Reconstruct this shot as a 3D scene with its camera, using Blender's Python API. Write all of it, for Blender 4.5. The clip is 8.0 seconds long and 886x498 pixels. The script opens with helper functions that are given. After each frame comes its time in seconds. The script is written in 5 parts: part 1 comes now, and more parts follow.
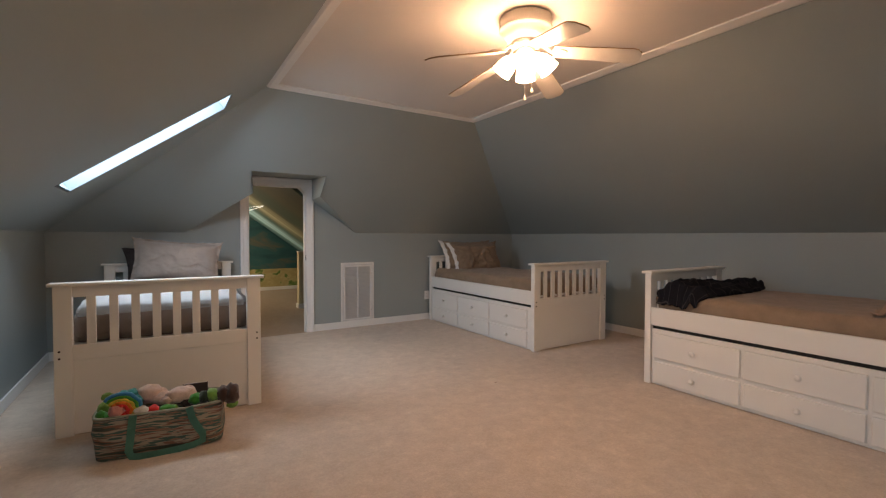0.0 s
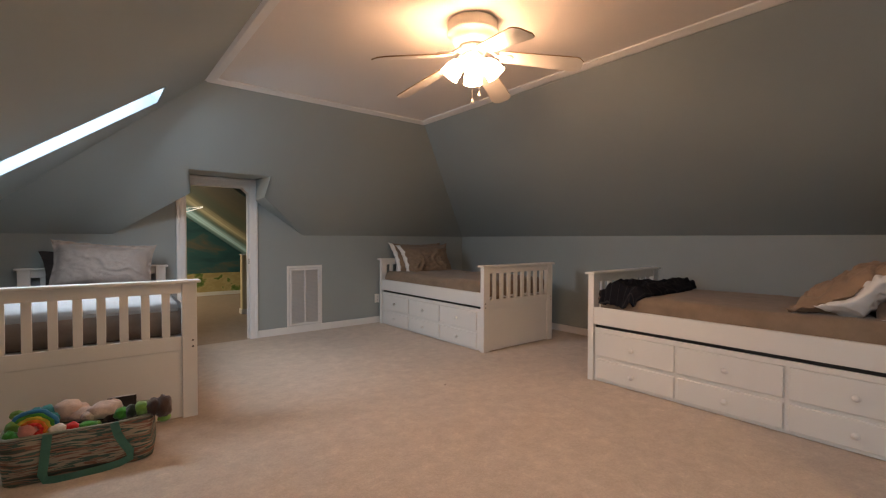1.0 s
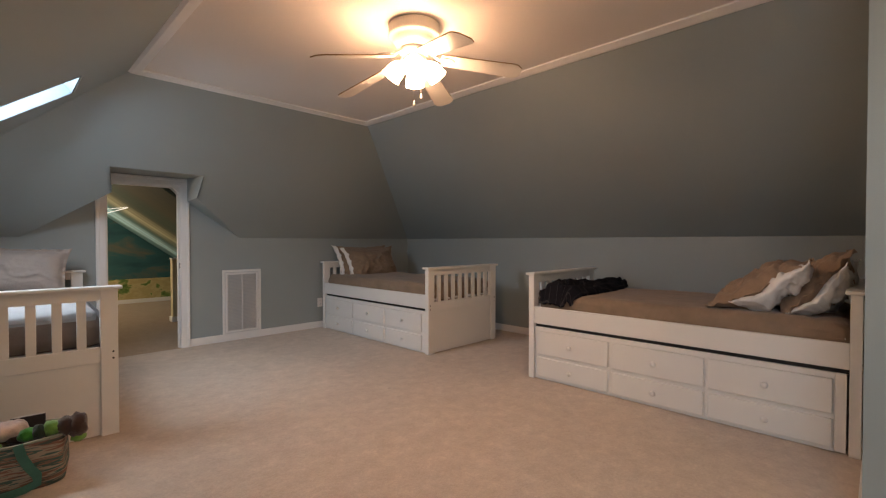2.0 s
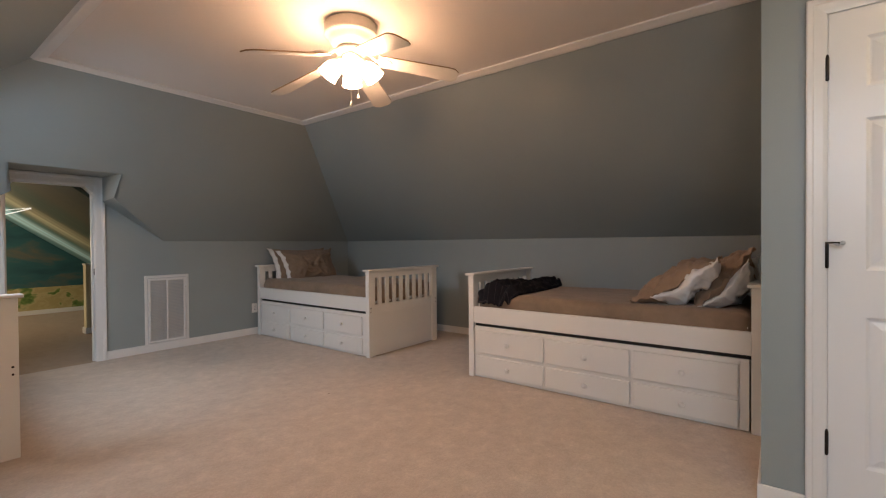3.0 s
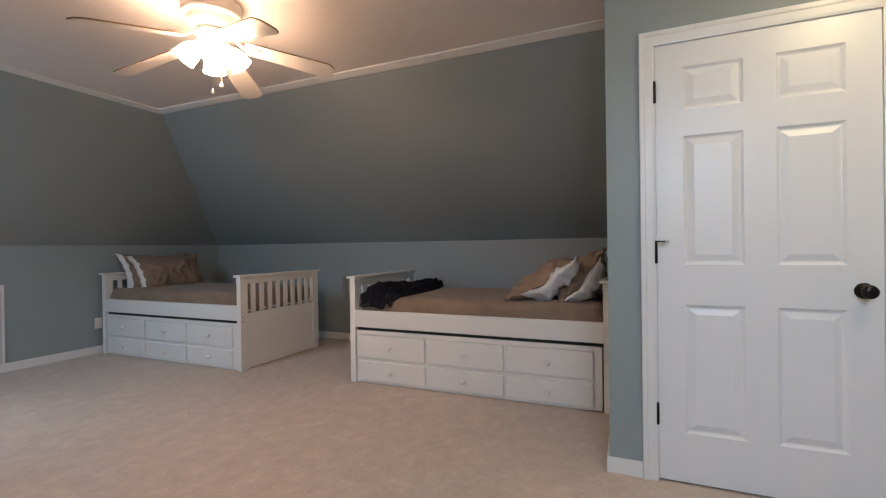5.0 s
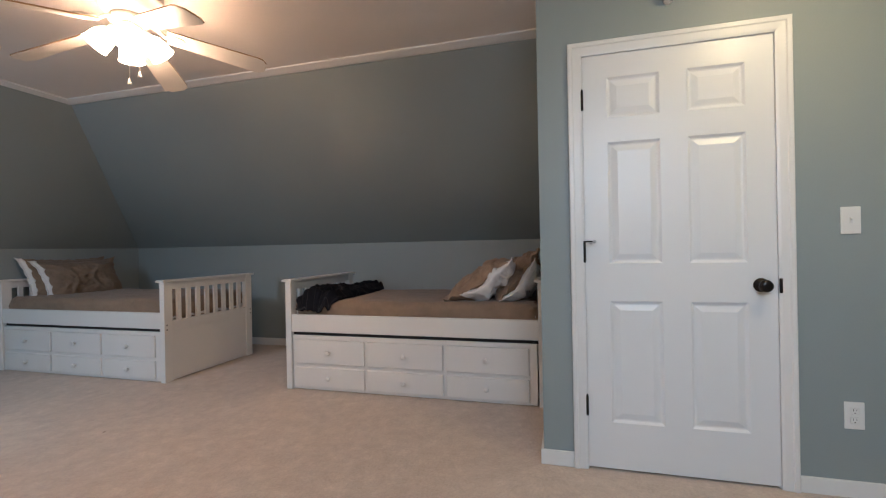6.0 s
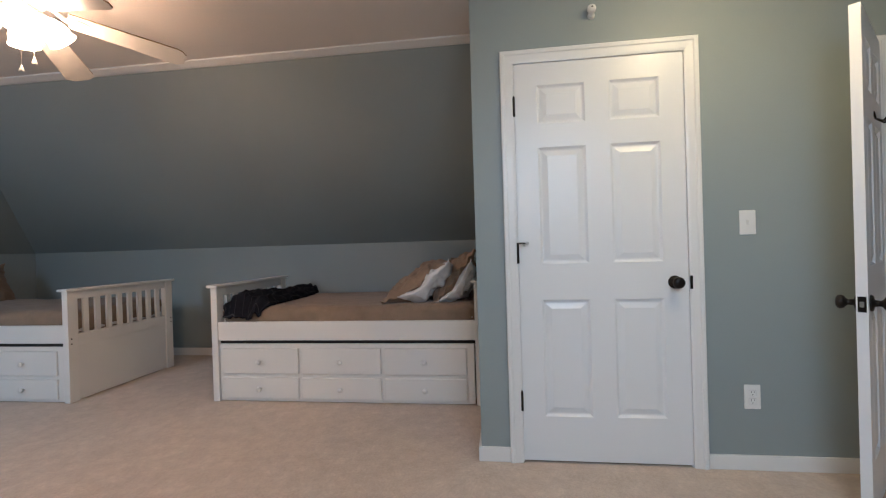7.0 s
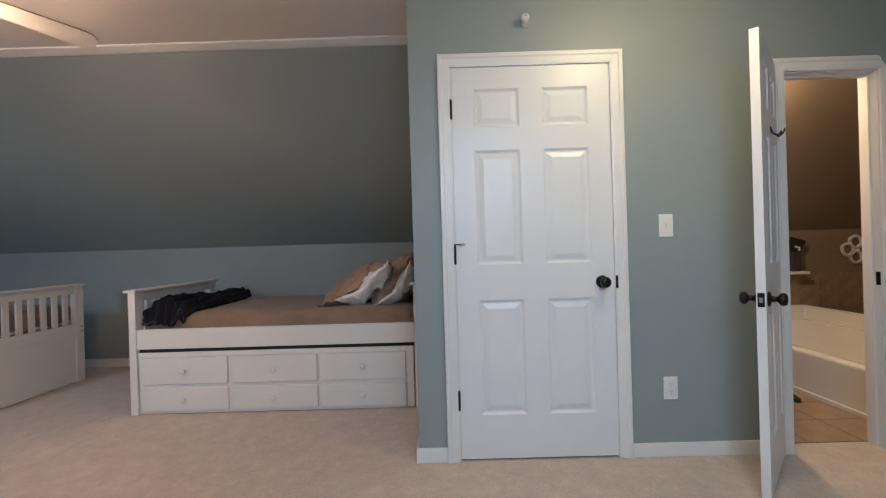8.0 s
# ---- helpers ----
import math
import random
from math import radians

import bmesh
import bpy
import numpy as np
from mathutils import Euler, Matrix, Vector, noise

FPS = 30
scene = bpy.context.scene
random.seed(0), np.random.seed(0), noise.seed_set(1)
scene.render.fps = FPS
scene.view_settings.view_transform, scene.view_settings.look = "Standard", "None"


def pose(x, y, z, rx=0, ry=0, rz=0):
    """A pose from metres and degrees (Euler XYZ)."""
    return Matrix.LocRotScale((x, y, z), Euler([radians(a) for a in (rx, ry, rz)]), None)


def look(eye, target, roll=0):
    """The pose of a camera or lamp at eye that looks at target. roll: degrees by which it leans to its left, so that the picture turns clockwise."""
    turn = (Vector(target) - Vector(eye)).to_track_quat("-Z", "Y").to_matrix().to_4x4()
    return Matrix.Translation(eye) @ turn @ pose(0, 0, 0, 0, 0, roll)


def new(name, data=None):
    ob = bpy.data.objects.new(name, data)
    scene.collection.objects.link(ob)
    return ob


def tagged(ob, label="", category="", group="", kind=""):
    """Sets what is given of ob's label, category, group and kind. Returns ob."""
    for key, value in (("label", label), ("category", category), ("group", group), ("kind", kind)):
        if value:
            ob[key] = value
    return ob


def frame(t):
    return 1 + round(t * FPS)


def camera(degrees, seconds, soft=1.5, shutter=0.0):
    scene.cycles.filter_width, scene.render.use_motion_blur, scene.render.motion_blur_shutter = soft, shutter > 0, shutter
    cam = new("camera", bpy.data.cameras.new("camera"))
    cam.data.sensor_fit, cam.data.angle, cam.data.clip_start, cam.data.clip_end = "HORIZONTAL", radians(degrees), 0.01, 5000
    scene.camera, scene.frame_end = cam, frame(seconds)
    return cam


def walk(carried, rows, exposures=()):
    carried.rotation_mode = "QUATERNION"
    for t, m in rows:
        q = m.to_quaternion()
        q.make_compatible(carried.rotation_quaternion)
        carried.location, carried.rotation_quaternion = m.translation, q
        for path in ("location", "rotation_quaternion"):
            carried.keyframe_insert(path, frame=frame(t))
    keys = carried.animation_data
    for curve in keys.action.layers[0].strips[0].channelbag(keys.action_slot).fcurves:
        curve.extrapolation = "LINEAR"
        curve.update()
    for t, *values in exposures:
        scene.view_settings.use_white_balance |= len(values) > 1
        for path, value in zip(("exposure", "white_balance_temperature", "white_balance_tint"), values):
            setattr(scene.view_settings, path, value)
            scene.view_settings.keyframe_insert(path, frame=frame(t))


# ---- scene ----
# ---------------------------------------------------------------- camera
cam = camera(89.9, 8.0, soft=1.2)
# seconds, place, yaw, pitch, roll
PATH = [
    (0.0, -2.4361, -0.0308, 1.1533, -32.270, -1.644, 0.109),
    (0.5, -2.4234, -0.0328, 1.1494, -35.259, -1.435, 0.201),
    (1.0, -2.4077, -0.0315, 1.1474, -38.417, -1.252, 0.144),
    (1.5, -2.3920, -0.0369, 1.1468, -41.741, -1.096, 0.089),
    (3.0, -2.3826, -0.0715, 1.1375, -52.638, -0.659, -0.432),
    (3.5, -2.3694, -0.0782, 1.1333, -56.370, -0.569, -0.605),
    (4.0, -2.3546, -0.0881, 1.1275, -59.840, -0.459, -0.644),
    (4.5, -2.3382, -0.0989, 1.1213, -63.399, -0.345, -0.716),
    (6.0, -2.3284, -0.1365, 1.1094, -74.286, -0.040, -1.086),
    (6.5, -2.3275, -0.1300, 1.1187, -78.554, -0.186, -1.483),
    (7.0, -2.3260, -0.1375, 1.1220, -82.379, -0.223, -1.697),
    (7.5, -2.3190, -0.1572, 1.1199, -86.033, -0.198, -1.725),
    (8.0, -2.3159, -0.1691, 1.1148, -89.637, -0.108, -1.686),
]
# seconds, stops, kelvin, tint: the camera's white balance drifts from warm to neutral as it turns to the daylit wall
BALANCE = [(0.0, -0.13, 6560, 10), (1.5, -0.12, 6480, 10), (3.0, -0.12, 6240, 9), (3.5, -0.12, 5960, 7), (4.0, -0.12, 5710, 5),
           (4.5, -0.11, 5530, 4), (6.0, -0.08, 5350, 3), (8.0, -0.04, 5180, 2)]
walk(cam, [(t, pose(x, y, z, 90 + pitch, 0, yaw) @ pose(0, 0, 0, 0, 0, roll)) for t, x, y, z, yaw, pitch, roll in PATH], BALANCE)

# ---------------------------------------------------------------- plan of the attic, in metres
XW, XE, YN, YS = -3.345, 2.215, 5.31, -3.4      # knee walls, north wall, south wall
ZK, ZC = 1.189, 2.44                            # top of the knee walls, flat ceiling
CW, CE, CN = -1.645, 0.478, 3.963               # edges of the flat ceiling
YB = -5.0                                       # south end of the bathroom

# ---------------------------------------------------------------- world, lights, exposure
world = bpy.data.worlds.new("sky")
scene.world = world
world.use_nodes = True
wn = world.node_tree
sky = wn.nodes.new("ShaderNodeTexSky")
sky.sky_type, sky.sun_disc = "NISHITA", False
sky.sun_elevation, sky.sun_rotation = radians(35), radians(200)
wn.links.new(sky.outputs[0], wn.nodes["Background"].inputs[0])
wn.nodes["Background"].inputs[1].default_value = 0.12
scene.view_settings.exposure = 0.0

sun = new("sun", bpy.data.lights.new("sun", "SUN"))
sun.data.energy, sun.data.angle, sun.data.color = 0.8, radians(12), (1.0, 0.95, 0.88)
sun.matrix_world = look((0, 0, 20), (-3.5, 9.6, 4))


def area_lamp(name, m, sx, sy, watts, colour):
    ob = new(name, bpy.data.lights.new(name, "AREA"))
    ob.data.shape, ob.data.size, ob.data.size_y = "RECTANGLE", sx, sy
    ob.data.energy, ob.data.color = watts, colour
    ob.matrix_world = m
    return ob


DAY = (0.86, 0.89, 1.0)
WARM = (1.0, 0.66, 0.36)


def west_point(y, s, out=0.0):
    """A point of the west slope: s from 0 at the knee wall to 1 at the ceiling; out metres behind it."""
    n = Vector((-(ZC - ZK), 0, CW - XW)).normalized()
    return Vector((XW + (CW - XW) * s, y, ZK + (ZC - ZK) * s)) + n * out


# the second is unseen, added behind the camera to bring daylight onto the closet wall
SKYLIGHTS = [(3.52, 3.97, 0.209, 0.798), (-1.10, -0.20, 0.16, 0.80)]
for (ya, yb, sa, sb), watts, colour in zip(SKYLIGHTS, (39, 26), ((0.74, 0.85, 1.0), DAY)):
    mid = west_point((ya + yb) / 2, (sa + sb) / 2, 0.14)
    inward = west_point((ya + yb) / 2, (sa + sb) / 2, -1.0)
    area_lamp("skylight_daylight", look(mid, inward), yb - ya - 0.03, (sb - sa) * 2.11 - 0.03, watts, colour)

# the bathroom's lamp, out of view, and a point light added to fill the painted room beyond the small door
for name, place, watts, colour in (("bathroom_lamp", (0.84, -2.18, 2.06), 60, (1.0, 0.62, 0.32)),
                                   ("far_room_fill", (-2.9, 8.7, 1.05), 130, (1.0, 0.70, 0.46))):
    lamp = new(name, bpy.data.lights.new(name, "POINT"))
    lamp.data.energy, lamp.data.color, lamp.data.shadow_soft_size = watts, colour, 0.06
    lamp.location = place
FAN_GLOW, DOME_GLOW = 77.0, 190.0


# ---------------------------------------------------------------- materials
def material(name, colour, rough=0.6, vary=0.06, scale=6.0, fine=90.0, bump=0.1, depth=0.002, metal=0.0, spec=0.5, sheen=0.0, coat=0.0,
             tint=None, stretch=(1, 1, 1), uneven=0.06):
    m = bpy.data.materials.new(name)
    m.use_nodes = True
    nt = m.node_tree
    bsdf = nt.nodes["Principled BSDF"]
    tc = nt.nodes.new("ShaderNodeTexCoord")
    mp = nt.nodes.new("ShaderNodeMapping")
    mp.inputs["Scale"].default_value = stretch
    nt.links.new(tc.outputs["Object"], mp.inputs[0])
    big = nt.nodes.new("ShaderNodeTexNoise")
    big.inputs["Scale"].default_value, big.inputs["Detail"].default_value = scale, 5
    small = nt.nodes.new("ShaderNodeTexNoise")
    small.inputs["Scale"].default_value, small.inputs["Detail"].default_value = fine, 3
    nt.links.new(mp.outputs[0], big.inputs[0])
    nt.links.new(mp.outputs[0], small.inputs[0])
    both = nt.nodes.new("ShaderNodeMath")
    both.operation = "MULTIPLY_ADD"
    both.inputs[1].default_value = 0.4
    nt.links.new(small.outputs[0], both.inputs[0])
    half = nt.nodes.new("ShaderNodeMath")
    half.operation = "MULTIPLY"
    half.inputs[1].default_value = 0.6
    nt.links.new(big.outputs[0], half.inputs[0])
    nt.links.new(half.outputs[0], both.inputs[2])
    ramp = nt.nodes.new("ShaderNodeValToRGB")
    lo = [max(0, c * (1 - 2.2 * vary)) for c in colour]
    hi = [min(1, c * (1 + 2.2 * vary)) for c in (tint or colour)]
    ramp.color_ramp.elements[0].position, ramp.color_ramp.elements[1].position = 0.25, 0.75
    ramp.color_ramp.elements[0].color, ramp.color_ramp.elements[1].color = (*lo, 1), (*hi, 1)
    nt.links.new(both.outputs[0], ramp.inputs[0])
    nt.links.new(ramp.outputs[0], bsdf.inputs["Base Color"])
    bsdf.inputs["Metallic"].default_value = metal
    bsdf.inputs["Specular IOR Level"].default_value = spec
    bsdf.inputs["Sheen Weight"].default_value = sheen
    bsdf.inputs["Coat Weight"].default_value = coat
    rr = nt.nodes.new("ShaderNodeMapRange")
    rr.inputs[3].default_value, rr.inputs[4].default_value = max(0.02, rough - uneven), min(1, rough + uneven)
    nt.links.new(big.outputs[0], rr.inputs[0])
    nt.links.new(rr.outputs[0], bsdf.inputs["Roughness"])
    if bump:
        b = nt.nodes.new("ShaderNodeBump")
        b.inputs["Strength"].default_value, b.inputs["Distance"].default_value = bump, depth
        nt.links.new(both.outputs[0], b.inputs["Height"])
        nt.links.new(b.outputs[0], bsdf.inputs["Normal"])
    return m


def glowing(name, colour, strength):
    m = bpy.data.materials.new(name)
    m.use_nodes = True
    bsdf = m.node_tree.nodes["Principled BSDF"]
    bsdf.inputs["Base Color"].default_value = (0.9, 0.88, 0.84, 1)
    bsdf.inputs["Roughness"].default_value = 0.3
    bsdf.inputs["Emission Color"].default_value = (*colour, 1)
    bsdf.inputs["Emission Strength"].default_value = strength
    return m


M_WALL = material("wall_paint", (0.292, 0.330, 0.327), 0.47, 0.02, 1.3, 160, 0.10, 0.0012, spec=0.45)
M_CEIL = material("ceiling_paint", (0.76, 0.71, 0.66), 0.8, 0.02, 1.0, 120, 0.12, 0.0015, spec=0.2)
M_TRIM = material("white_trim_paint", (0.78, 0.77, 0.75), 0.32, 0.005, 3, 60, 0.04, 0.001, uneven=0.015)
M_DOOR = material("white_door_paint", (0.79, 0.79, 0.79), 0.33, 0.003, 0.7, 70, 0.05, 0.0005, uneven=0.008)
M_BED = material("white_bed_lacquer", (0.77, 0.755, 0.72), 0.33, 0.006, 3, 40, 0.04, 0.0008, uneven=0.015)
M_DARK = material("dark_gap", (0.02, 0.018, 0.016), 0.8, 0.1)
M_BRONZE = material("oil_rubbed_bronze", (0.022, 0.018, 0.016), 0.32, 0.2, 20, 120, 0.05, 0.0005, metal=0.7)
M_STEEL = material("brushed_steel", (0.5, 0.48, 0.45), 0.3, 0.1, 20, 120, metal=1.0)
M_PLATE = material("white_plastic", (0.80, 0.79, 0.76), 0.35, 0.01, 5, 50, 0)
M_BROWN = material("brown_cotton", (0.245, 0.180, 0.127), 0.9, 0.10, 11, 260, 0.55, 0.009, spec=0.1, sheen=0.15)
M_BROWNGREY = material("taupe_cotton", (0.23, 0.175, 0.14), 0.9, 0.10, 11, 260, 0.55, 0.009, spec=0.1, sheen=0.15)
M_UMBER = material("dark_umber_cotton", (0.060, 0.048, 0.045), 0.9, 0.10, 11, 260, 0.55, 0.009, spec=0.1, sheen=0.1)
M_LINEN = material("pale_linen", (0.37, 0.315, 0.28), 0.9, 0.05, 11, 260, 0.55, 0.009, spec=0.1, sheen=0.1)
M_WHITECLOTH = material("white_cotton", (0.74, 0.73, 0.72), 0.9, 0.04, 11, 260, 0.55, 0.009, spec=0.1, sheen=0.1)
M_TAN = material("tan_cotton", (0.275, 0.192, 0.130), 0.9, 0.09, 11, 260, 0.55, 0.009, spec=0.1, sheen=0.15)
M_QUILT = material("white_quilt_cotton", (0.39, 0.38, 0.37), 0.9, 0.05, 9, 200, 0.6, 0.009, spec=0.1)
M_SHAFT = material("skylight_shaft_paint", (0.15, 0.185, 0.20), 0.7, 0.02, 2, 90, 0.05, 0.001, spec=0.2)
M_GREY = material("grey_duct", (0.52, 0.53, 0.54), 0.8, 0.05)
M_GRILLE = material("white_enamel", (0.74, 0.73, 0.71), 0.4, 0.006, 4, 60, 0.03, 0.0006)
M_TUB = material("white_acrylic", (0.78, 0.76, 0.72), 0.07, 0.01, 3, 30, 0, uneven=0.01)
M_BATHWALL = material("bath_wall_paint", (0.25, 0.19, 0.135), 0.6, 0.03, 1.5, 120, 0.1, 0.0015)
M_BATHTILE = material("travertine_tile", (0.31, 0.215, 0.140), 0.35, 0.20, 7, 60, 0.12, 0.002)
M_GROUT = material("grout", (0.25, 0.185, 0.135), 0.9, 0.06)
M_SHADE = glowing("lit_glass_shade", (1.0, 0.565, 0.32), FAN_GLOW)
M_DOME = glowing("lit_glass_dome", (1.0, 0.68, 0.33), DOME_GLOW)
M_FARGLOW = glowing("far_daylight", (1.0, 0.98, 0.92), 0.85)
M_CREAM = material("cream_paint", (0.62, 0.55, 0.36), 0.6, 0.04, 2, 90, 0.08, 0.001)
M_FAN = material("white_fan_enamel", (0.62, 0.59, 0.54), 0.35, 0.02, 4, 40, 0.02, 0.0005)
M_EDGE = material("gilt_blade_edge", (0.30, 0.19, 0.09), 0.5, 0.1, 9, 80, 0)
M_SKY = glowing("sky_glow", (0.64, 0.88, 1.0), 1.4)


def carpet_material(name, colour):
    m = material(name, colour, 0.95, 0.035, 2.6, 420, 0.8, 0.004, spec=0.05, sheen=0.25)
    nt = m.node_tree
    bsdf = nt.nodes["Principled BSDF"]
    base = bsdf.inputs["Base Color"].links[0].from_socket
    tc = nt.nodes.new("ShaderNodeTexCoord")
    blot = nt.nodes.new("ShaderNodeTexNoise")
    blot.inputs["Scale"].default_value, blot.inputs["Detail"].default_value, blot.inputs["Roughness"].default_value = 9.0, 8, 0.82
    nt.links.new(tc.outputs["Object"], blot.inputs[0])
    ramp = nt.nodes.new("ShaderNodeValToRGB")
    ramp.color_ramp.elements[0].position, ramp.color_ramp.elements[1].position = 0.40, 0.66
    ramp.color_ramp.elements[0].color, ramp.color_ramp.elements[1].color = (0.89, 0.882, 0.875, 1), (1.18, 1.185, 1.19, 1)
    ramp.color_ramp.elements.new(0.56).color = (1.03, 1.03, 1.03, 1)
    nt.links.new(blot.outputs[0], ramp.inputs[0])
    mix = nt.nodes.new("ShaderNodeMix")
    mix.data_type, mix.blend_type = "RGBA", "MULTIPLY"
    mix.inputs[0].default_value = 1.0
    nt.links.new(base, mix.inputs[6])
    nt.links.new(ramp.outputs[0], mix.inputs[7])
    nt.links.new(mix.outputs[2], bsdf.inputs["Base Color"])
    grain = nt.nodes.new("ShaderNodeTexNoise")
    grain.inputs["Scale"].default_value, grain.inputs["Detail"].default_value = 75, 4
    nt.links.new(tc.outputs["Object"], grain.inputs[0])
    gr = nt.nodes.new("ShaderNodeMapRange")
    gr.inputs[1].default_value, gr.inputs[2].default_value, gr.inputs[3].default_value, gr.inputs[4].default_value = 0.3, 0.7, 0.93, 1.06
    nt.links.new(grain.outputs[0], gr.inputs[0])
    mul = nt.nodes.new("ShaderNodeVectorMath")
    mul.operation = "SCALE"
    nt.links.new(mix.outputs[2], mul.inputs[0])
    nt.links.new(gr.outputs[0], mul.inputs["Scale"])
    nt.links.new(mul.outputs[0], bsdf.inputs["Base Color"])
    return m


M_CARPET = carpet_material("beige_carpet", (0.525, 0.43, 0.345))
M_CARPET2 = carpet_material("brown_carpet", (0.31, 0.205, 0.125))


# ---------------------------------------------------------------- building helpers
def finish(name, bm, mat, parent=None, label="", smooth=False):
    bmesh.ops.recalc_face_normals(bm, faces=bm.faces)
    me = bpy.data.meshes.new(name)
    bm.to_mesh(me)
    bm.free()
    for m in (mat if isinstance(mat, (list, tuple)) else [mat]):
        me.materials.append(m)
    if smooth:
        for p in me.polygons:
            p.use_smooth = True
    ob = new(name, me)
    if parent:
        ob.parent = parent
    if label:
        ob["label"] = label
    return ob


def part(name, bm, mat, parent, label="", smooth=False):
    return finish(name, bm, mat, parent, label, smooth)


def structure(name, bm, mat, label, category, smooth=False):
    return tagged(finish(name, bm, mat, None, "", smooth), label, category, "", "structure")


def thing(name, m, label, category, group=""):
    ob = new(name)
    ob.empty_display_size = 0.1
    ob.matrix_world = m
    return tagged(ob, label, category, group)


def box(bm, x0, x1, y0, y1, z0, z1, bevel=0.0, seg=2):
    made = bmesh.ops.create_cube(bm, size=1.0, matrix=Matrix.Translation(((x0 + x1) / 2, (y0 + y1) / 2, (z0 + z1) / 2)) @ Matrix.Diagonal((x1 - x0, y1 - y0, z1 - z0, 1)))
    if bevel:
        edges = list({e for v in made["verts"] for e in v.link_edges})
        bmesh.ops.bevel(bm, geom=edges, offset=bevel, segments=seg, affect="EDGES", profile=0.6)
    return bm


def boxed(*args, **kw):
    return box(bmesh.new(), *args, **kw)


def slab(faces, vec):
    """Faces in one plane, thickened along vec."""
    bm = bmesh.new()
    for f in faces:
        bm.faces.new([bm.verts.new(p) for p in f])
    bmesh.ops.remove_doubles(bm, verts=bm.verts, dist=1e-4)
    res = bmesh.ops.extrude_face_region(bm, geom=list(bm.faces))
    bmesh.ops.translate(bm, vec=vec, verts=[v for v in res["geom"] if isinstance(v, bmesh.types.BMVert)])
    return bm


def lathe(bm, profile, n=32, m=Matrix.Identity(4), close=True):
    """Turns (radius, height) round z."""
    rings = []
    for r, z in profile:
        rings.append([bm.verts.new(m @ Vector((r * math.cos(2 * math.pi * i / n), r * math.sin(2 * math.pi * i / n), z))) for i in range(n)])
    for a, b in zip(rings, rings[1:]):
        for i in range(n):
            bm.faces.new((a[i], a[(i + 1) % n], b[(i + 1) % n], b[i]))
    if close:
        bm.faces.new(rings[0][::-1])
        bm.faces.new(rings[-1])
    return bm


def tube(bm, points, r, n=8):
    """A round bar along points."""
    pts = [Vector(p) for p in points]
    rings = []
    for i, p in enumerate(pts):
        d = (pts[min(i + 1, len(pts) - 1)] - pts[max(i - 1, 0)]).normalized()
        a = d.orthogonal().normalized() if i == 0 else (a - d * a.dot(d)).normalized()
        b = d.cross(a)
        rings.append([bm.verts.new(p + r * (math.cos(2 * math.pi * k / n) * a + math.sin(2 * math.pi * k / n) * b)) for k in range(n)])
    for ra, rb in zip(rings, rings[1:]):
        for k in range(n):
            bm.faces.new((ra[k], ra[(k + 1) % n], rb[(k + 1) % n], rb[k]))
    bm.faces.new(rings[0][::-1])
    bm.faces.new(rings[-1])
    return bm


# ---------------------------------------------------------------- shell
def rect_xy(x0, x1, y0, y1, z):
    return [(x0, y0, z), (x1, y0, z), (x1, y1, z), (x0, y1, z)]


structure("floor", slab([rect_xy(XW - 0.12, 0.10, YS - 0.1, YN, 0), rect_xy(0.10, XE + 0.12, -0.05, YN, 0)], (0, 0, -0.12)), M_CARPET,
          "beige cut-pile carpet with soft mottled nap", "floor")

# north wall with the small door to the painted room
DX0, DX1, DZ = -1.642, -0.975, 1.75
bm = slab([[(XW - 0.12, YN, 0), (DX0, YN, 0), (DX0, YN, DZ), (XW - 0.12, YN, DZ)],
           [(DX1, YN, 0), (XE + 0.12, YN, 0), (XE + 0.12, YN, DZ), (DX1, YN, DZ)],
           [(XW - 0.12, YN, DZ), (DX0, YN, DZ), (DX0, YN, 1.84), (XW - 0.12, YN, 1.84)],
           [(DX0, YN, DZ), (DX1, YN, DZ), (DX1, YN, 1.84), (DX0, YN, 1.84)],
           [(DX1, YN, DZ), (XE + 0.12, YN, DZ), (XE + 0.12, YN, 1.84), (DX1, YN, 1.84)]], (0, 0.12, 0))
structure("wall_north", bm, M_WALL, "blue-grey painted knee wall with a small doorway", "wall")
structure("wall_east", boxed(XE, XE + 0.12, -0.1, YN, 0, ZK + 0.08), M_WALL, "blue-grey painted low knee wall behind the beds", "wall")
structure("wall_west", boxed(XW - 0.12, XW, YS, YN, 0, ZK + 0.08), M_WALL, "blue-grey painted low knee wall", "wall")
structure("wall_south", slab([[(XW, YS, 0), (0.1, YS, 0), (0.1, YS, ZC), (CW, YS, ZC), (XW, YS, ZK)]], (0, -0.12, 0)), M_WALL,
          "blue-grey painted gable wall", "wall")


# sloping ceilings
def north_point(x, z):
    return Vector((x, YN - (YN - CN) * (z - ZK) / (ZC - ZK), z))


def hip_x(z, west):
    f = (z - ZK) / (ZC - ZK)
    return XW + (CW - XW) * f if west else XE + (CE - XE) * f


